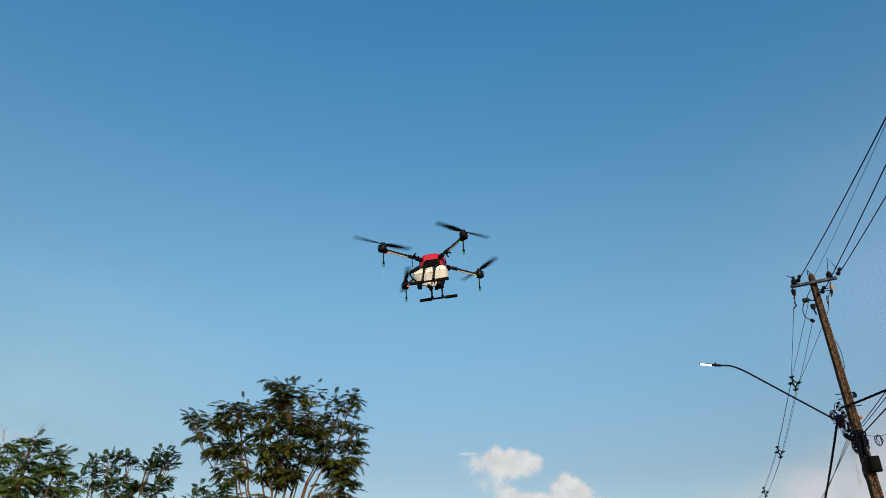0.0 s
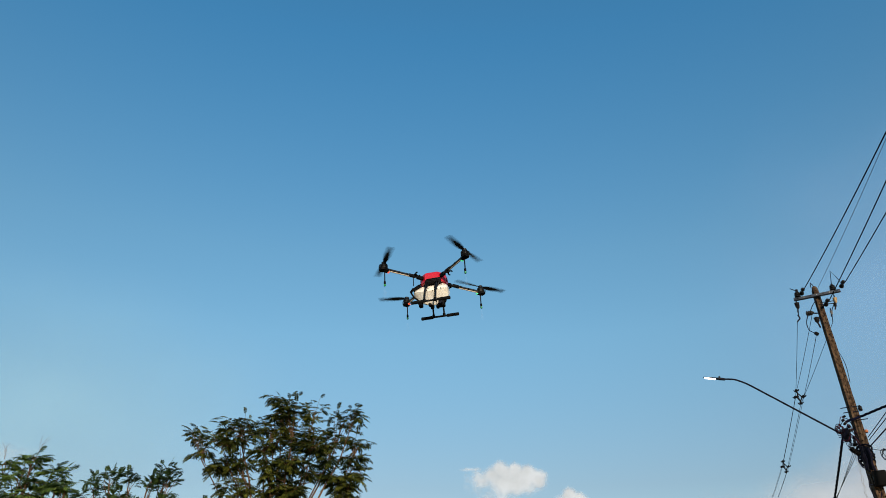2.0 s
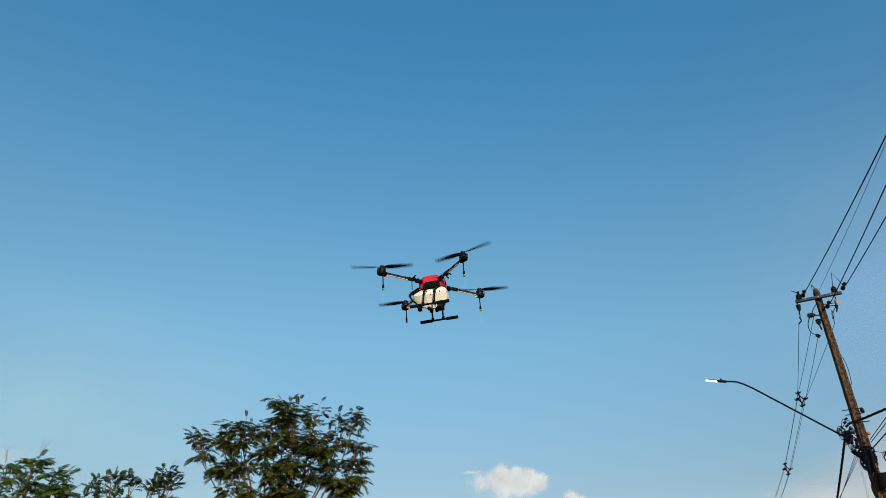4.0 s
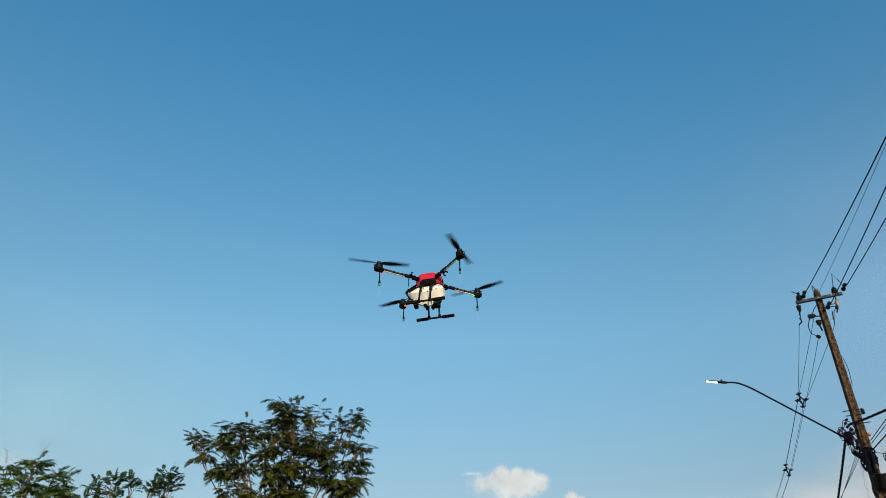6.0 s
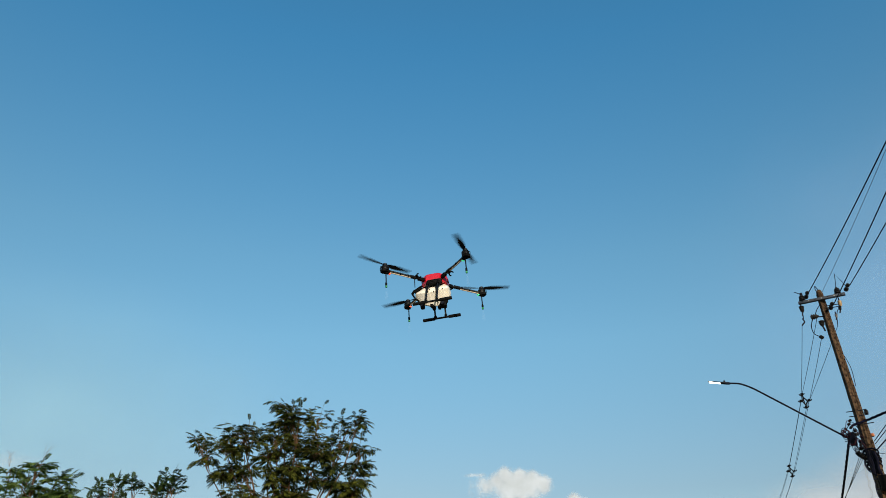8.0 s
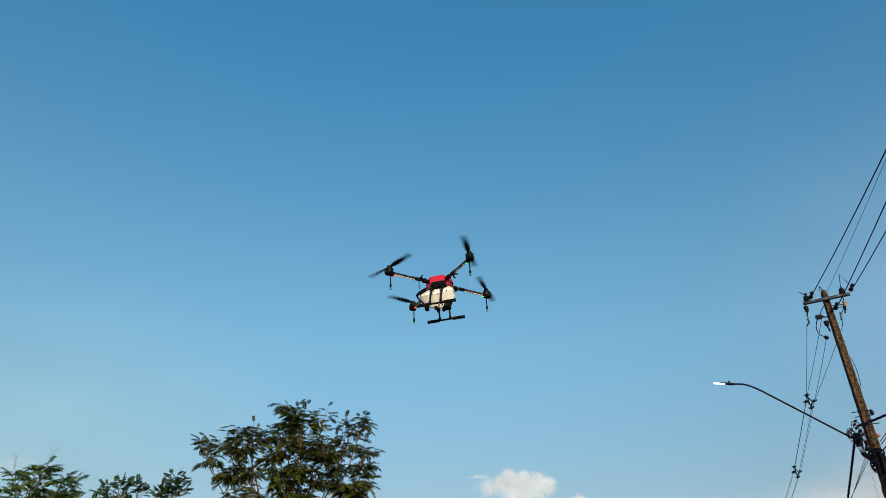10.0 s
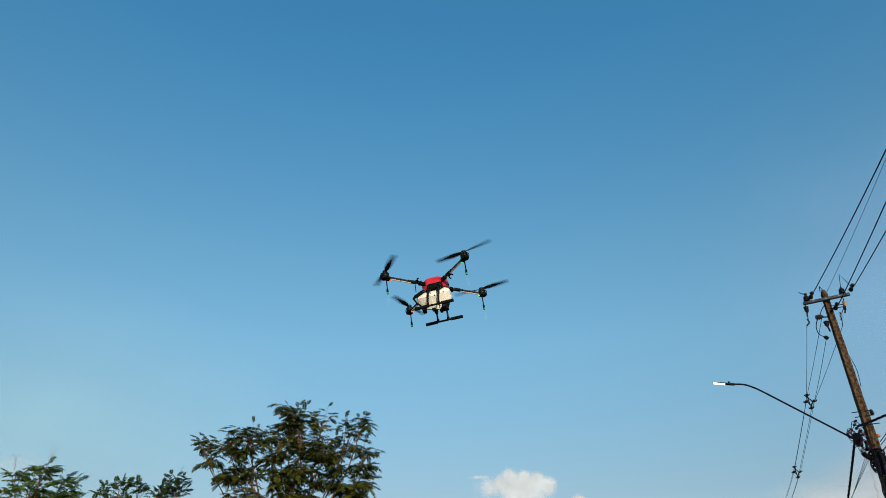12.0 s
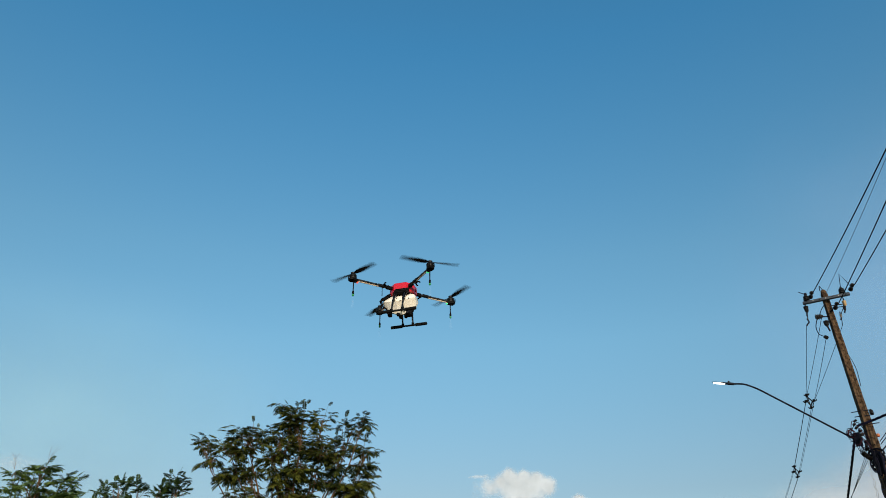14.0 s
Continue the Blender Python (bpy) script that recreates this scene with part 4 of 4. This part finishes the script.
# ---- trees ----
def build_tree(seed, base, fork, trunk_r, boughs, sprays, leaf, label, depth, frond_len, twigs, per_twig, lift, plume=0.0, bare=0):
    """Tapered trunk that forks low into a fan of boughs; every bough and side branch ends in twigs set with twice-feathered leaves.
    boughs, sprays: x, z and radius of the leafy ends, round the foot; depth: how far the crown reaches to and fro."""
    rnd = random.Random(seed)
    root = new("tree")
    root.location = base
    tagged(root, label, "tree", group="trees")
    wood, verts, faces = bmesh.new(), [], []
    start = Vector((rnd.uniform(-0.1, 0.1), rnd.uniform(-0.1, 0.1), fork))
    part("trunk", tube([(0, 0, -0.1), (0, 0, 0.15), start * 0.5, start + Vector((0, 0, 0.05))], [trunk_r * 1.5, trunk_r * 1.15, trunk_r, trunk_r * 0.85], 12), BARK, root, "rough grey-brown trunk")

    def blade(c, d, ln, side, droop):
        """One pinna: a narrow leaf strip that bends down to its tip."""
        k = len(verts)
        w = side * ln * 0.12
        a, b = c + d * ln * 0.3 - Vector((0, 0, droop * ln * 0.08)), c + d * ln * 0.72 - Vector((0, 0, droop * ln * 0.4))
        verts.extend((c, a + w, a - w, b + w * 0.85, b - w * 0.85, c + d * ln - Vector((0, 0, droop * ln * 0.8))))
        faces.extend(((k, k + 1, k + 2), (k + 2, k + 1, k + 3, k + 4), (k + 4, k + 3, k + 5)))

    def frond(p, d, size):
        """A twice-feathered leaf: arching stalk, pinnae in pairs."""
        d = d.normalized()
        side = d.cross(Vector((0, 0, 1)))
        side = side.normalized() if side.length > 0.05 else Vector((1, 0, 0))
        nrm = side.cross(d)
        roll = rnd.gauss(0, 0.28)
        side = side * math.cos(roll) + nrm * math.sin(roll)
        droop = rnd.uniform(0.1, 0.5)
        n = rnd.choice((10, 11, 12))
        fold = rnd.uniform(0.0, 0.35)
        stalk = [p + d * size * u - Vector((0, 0, droop * size * u * u)) for u in (0, 0.5, 1)]
        k = len(verts)
        for q, w in zip(stalk, (0.004, 0.003, 0.0015)):
            verts.extend((q + side * w, q - side * w))
        faces.extend(((k, k + 1, k + 3, k + 2), (k + 2, k + 3, k + 5, k + 4)))
        for i in range(n):
            u = 0.24 + 0.76 * i / (n - 1)
            c = p + d * size * u - Vector((0, 0, droop * size * u * u))
            ahead = (d - Vector((0, 0, 2 * droop * u))).normalized()
            ln = size * (0.345 - 0.26 * abs(u - 0.5)) * rnd.uniform(0.85, 1.12)
            for s in (-1, 1):
                if rnd.random() < 0.06:
                    continue
                out = (side * s * 0.82 + ahead * (0.55 + 0.5 * u) - nrm * fold * 0.6 + Vector((0, 0, rnd.gauss(-0.05, 0.1)))).normalized()
                blade(c, out, ln, (ahead - out * ahead.dot(out)).normalized(), rnd.uniform(0.1, 0.5))

    def leafy(c, r, s0):
        """A spray of twigs round c that spring from the branch end s0."""
        for k in range(max(5, int(twigs * (r / 0.42) ** 2))):
            t = Vector((rnd.gauss(0, 1), rnd.gauss(0, 1), rnd.gauss(0.12 + plume, 0.75))).normalized()
            tip = c + Vector((t.x, t.y, t.z * (0.85 + plume * 0.5))) * r * rnd.uniform(0.45, 1.0)
            foot = s0.lerp(c, rnd.uniform(0.2, 1.0))
            bend = foot.lerp(tip, 0.55) + Vector((rnd.uniform(-0.05, 0.05), rnd.uniform(-0.05, 0.05), 0.05 * r / 0.4))
            tube([foot, bend, tip], [0.0085, 0.006, 0.003], 4, wood)
            dd = (tip - bend).normalized()
            turn = rnd.uniform(0, math.tau)
            for j in range(per_twig):
                turn += 2.4 + rnd.gauss(0, 0.3)
                o = Vector((math.cos(turn), math.sin(turn), rnd.gauss(lift, 0.16)))
                frond(bend.lerp(tip, 0.1 + 0.9 * j / per_twig), o + dd * (0.35 + plume), frond_len * rnd.uniform(0.75, 1.2))
            frond(tip, Vector((dd.x, dd.y, dd.z * (0.35 + plume) + lift)), frond_len * rnd.uniform(0.7, 1.05))

    def branch(h, c, r0, r1, out_first, wander):
        """A branch that leaves outward first and then climbs."""
        v = c - h
        ctrl = h + Vector((v.x * (0.5 + out_first), v.y * (0.5 + out_first), v.z * (0.5 - out_first)))
        path = []
        for i in range(13):
            u = i / 12
            p = h * (1 - u) ** 2 + ctrl * 2 * u * (1 - u) + c * u * u
            w = noise.noise_vector(p * 1.7 + Vector((seed, 0, 0))) * wander * math.sin(math.pi * u)
            path.append(p + Vector((w.x, w.y, w.z * 0.4)))
        radii = [r0 + (r1 - r0) * (i / 12) ** 0.8 for i in range(13)]
        part("limb", tube(path, radii, 7), BARK, root)
        return list(zip(path, radii))

    nodes = []
    for k, (x, z, r) in enumerate(boughs):
        c = Vector((x, rnd.uniform(-depth, depth) * 0.5, z))
        h = start + Vector((x * 0.10, rnd.uniform(-0.06, 0.06), rnd.uniform(-0.25, 0.0)))
        path = branch(h, c - Vector((0, 0, r * 0.3)), trunk_r * rnd.uniform(0.20, 0.32), 0.008, 0.01, 0.13)
        nodes += path[4:11]
        leafy(c, r, path[9][0])
        for u in (7, 9):                               # short side shoots below the tip
            p, pr = path[u]
            q = p + Vector((rnd.choice((-1, 1)) * rnd.uniform(0.2, 0.4), rnd.uniform(-0.4, 0.4), rnd.uniform(0.05, 0.25)))
            side_path = branch(p, q, pr * 0.55, 0.006, 0.1, 0.05)
            leafy(q, r * 0.62, side_path[7][0])
    for x, z, r in sprays:
        c = Vector((x, rnd.uniform(-depth, depth), z))
        h, hr = min((n for n in nodes if n[0].z < z - 0.1), key=lambda n: (n[0] - c).length, default=nodes[0])
        path = branch(h, c - Vector((0, 0, r * 0.3)), min(hr * 0.7, 0.026), 0.007, 0.06, 0.08)
        leafy(c, r, path[8][0])
    for k in range(bare):                              # leafless shoots that stick out on top
        x, z, r = boughs[k]
        p = Vector((x, 0, z + r * 0.4))
        for j in range(3):
            tube(smooth_path([p, p + Vector((rnd.uniform(-0.05, 0.05), 0, 0.15)), p + Vector((rnd.uniform(-0.14, 0.14), rnd.uniform(-0.1, 0.1), 0.30 + rnd.uniform(-0.08, 0.05)))], 3), 0.0022, 4, wood)
    tagged(part("fine_branching", wood, BARK, root), kind="stuff")
    me = bpy.data.meshes.new("crown")
    me.from_pydata(verts, [], faces)
    me.materials.append(leaf)
    ob = new("crown", me)
    ob.parent = root
    tagged(ob, "feathery dark green leaves", kind="stuff")
    return root


def from_foot(base, ends):
    return [(x - base[0], z, r) for x, z, r in ends]


T1 = (-3.68, 17.65, 0)
build_tree(3, T1, 2.9, 0.15,
           from_foot(T1, ((-6.12, 6.28, 0.34), (-5.45, 6.42, 0.36), (-5.00, 6.58, 0.34), (-4.50, 6.58, 0.34), (-4.14, 7.24, 0.36), (-3.66, 6.98, 0.40), (-3.28, 7.08, 0.34), (-2.50, 6.80, 0.34),
                          (-2.14, 6.84, 0.30), (-2.02, 6.25, 0.32), (-2.15, 5.72, 0.34), (-2.08, 5.20, 0.32), (-2.20, 4.70, 0.30), (-4.90, 5.32, 0.26), (-4.85, 5.70, 0.34),
                          (-4.15, 6.40, 0.40), (-3.72, 6.42, 0.40), (-3.18, 6.38, 0.40), (-2.68, 6.28, 0.38))),
           from_foot(T1, ((-5.82, 5.92, 0.30), (-4.75, 6.12, 0.42), (-5.20, 5.92, 0.36), (-4.30, 5.85, 0.38), (-3.75, 5.95, 0.42), (-3.15, 5.95, 0.42),
                          (-3.60, 5.55, 0.28), (-2.68, 5.75, 0.40), (-2.60, 5.20, 0.36), (-2.72, 4.62, 0.30), (-3.20, 5.38, 0.30), (-5.20, 5.60, 0.24), (-3.45, 4.95, 0.22), (-3.95, 4.95, 0.24), (-4.20, 6.85, 0.32), (-3.85, 6.75, 0.34),
                          (-4.10, 5.50, 0.26))),
           LEAF, "tall feathery-leaved tree with a fan of sunlit stems", 0.75, 0.265, 13, 5, 0.03)
T2 = (-6.95, 12.3, 0)
build_tree(8, T2, 2.0, 0.08,
           from_foot(T2, ((-6.90, 4.47, 0.24), (-7.45, 4.36, 0.26), (-6.68, 4.28, 0.22), (-6.42, 4.06, 0.20), (-6.18, 3.96, 0.15), (-7.15, 4.30, 0.26), (-6.98, 4.05, 0.32))),
           from_foot(T2, ((-6.60, 4.00, 0.28), (-7.25, 3.90, 0.32), (-6.75, 3.72, 0.28), (-7.60, 3.95, 0.32))),
           LEAF_FRESH, "bushy fresh-green feathery tree beside the tall one", 0.4, 0.24, 12, 5, 0.06, 0.1, 2)
T3 = (-6.2, 14.9, 0)
build_tree(14, T3, 2.2, 0.09,
           from_foot(T3, ((-7.08, 4.54, 0.21), (-6.70, 4.62, 0.21), (-6.44, 4.68, 0.21), (-5.88, 4.56, 0.23), (-5.64, 4.80, 0.20), (-5.50, 4.64, 0.16), (-4.85, 4.06, 0.18), (-4.40, 4.00, 0.18))),
           from_foot(T3, ((-7.08, 4.20, 0.28), (-6.60, 4.30, 0.26), (-6.50, 4.02, 0.28), (-5.82, 4.20, 0.25), (-5.70, 4.38, 0.25), (-5.52, 4.04, 0.22), (-6.95, 3.88, 0.28), (-6.30, 3.78, 0.26), (-5.75, 3.80, 0.24))),
           LEAF_SHADED, "low feathery-leaved tree between the others, its green darkened for shade", 0.5, 0.235, 13, 5, 0.22, 0.6)


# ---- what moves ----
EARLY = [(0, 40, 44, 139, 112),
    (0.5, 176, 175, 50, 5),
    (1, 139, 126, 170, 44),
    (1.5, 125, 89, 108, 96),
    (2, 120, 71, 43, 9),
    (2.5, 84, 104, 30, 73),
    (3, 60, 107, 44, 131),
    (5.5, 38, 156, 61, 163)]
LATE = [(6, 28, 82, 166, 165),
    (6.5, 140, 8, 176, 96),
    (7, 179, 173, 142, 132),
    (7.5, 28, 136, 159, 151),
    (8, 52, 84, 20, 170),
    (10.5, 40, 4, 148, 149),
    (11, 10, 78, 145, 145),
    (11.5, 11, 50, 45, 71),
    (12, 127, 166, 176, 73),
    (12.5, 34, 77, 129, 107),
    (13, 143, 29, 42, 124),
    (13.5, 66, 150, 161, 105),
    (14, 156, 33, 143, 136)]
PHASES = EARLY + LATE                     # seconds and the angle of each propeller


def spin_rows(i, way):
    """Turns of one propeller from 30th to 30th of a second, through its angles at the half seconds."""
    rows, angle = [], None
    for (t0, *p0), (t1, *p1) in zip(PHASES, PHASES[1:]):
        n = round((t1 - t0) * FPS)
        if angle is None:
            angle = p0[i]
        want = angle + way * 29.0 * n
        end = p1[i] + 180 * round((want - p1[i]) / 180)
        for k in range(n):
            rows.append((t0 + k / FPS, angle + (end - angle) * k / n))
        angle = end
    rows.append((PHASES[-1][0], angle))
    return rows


def motions():
    walk(drone, [
    (0.0, pose(-0.083, 7.933, 5.748, -1.37, -2.80, -13.93)),
    (0.5, pose(-0.089, 7.924, 5.734, -1.51, -3.23, -13.77)),
    (1.0, pose(-0.090, 8.007, 5.759, -0.52, -2.96, -13.94)),
    (1.5, pose(-0.093, 7.937, 5.712, -1.65, -3.13, -13.70)),
    (2.0, pose(-0.097, 7.932, 5.694, -0.17, -3.02, -13.71)),
    (2.5, pose(-0.101, 7.890, 5.663, 0.72, -3.34, -14.19)),
    (3.0, pose(-0.107, 7.901, 5.663, 0.86, -3.51, -13.65)),
    (5.5, pose(-0.159, 7.862, 5.680, -1.60, -2.89, -14.33)),
    (6.0, pose(-0.165, 7.876, 5.703, -1.76, -2.13, -14.20)),
    (6.5, pose(-0.158, 7.881, 5.707, -1.94, -2.10, -13.65)),
    (7.0, pose(-0.149, 7.852, 5.696, -1.32, -2.45, -13.84)),
    (7.5, pose(-0.135, 7.890, 5.724, -0.29, -3.04, -13.79)),
    (8.0, pose(-0.126, 7.919, 5.744, -0.86, -4.01, -13.55)),
    (10.5, pose(-0.114, 7.956, 5.757, -0.39, -3.02, -14.14)),
    (11.0, pose(-0.123, 7.952, 5.752, 0.03, -3.11, -13.87)),
    (11.5, pose(-0.141, 7.944, 5.743, 0.06, -4.64, -13.72)),
    (12.0, pose(-0.169, 7.985, 5.754, -0.18, -7.41, -14.41)),
    (12.5, pose(-0.226, 8.010, 5.748, -0.08, -8.93, -14.41)),
    (13.0, pose(-0.324, 8.090, 5.772, -0.84, -7.90, -14.14)),
    (13.5, pose(-0.447, 8.104, 5.761, -0.25, -6.30, -14.19)),
    (14.0, pose(-0.582, 8.164, 5.770, 0.09, -0.95, -14.48)),
    ])
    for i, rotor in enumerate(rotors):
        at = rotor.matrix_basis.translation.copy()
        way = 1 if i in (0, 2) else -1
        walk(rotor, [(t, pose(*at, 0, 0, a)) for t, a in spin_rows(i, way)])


motions()
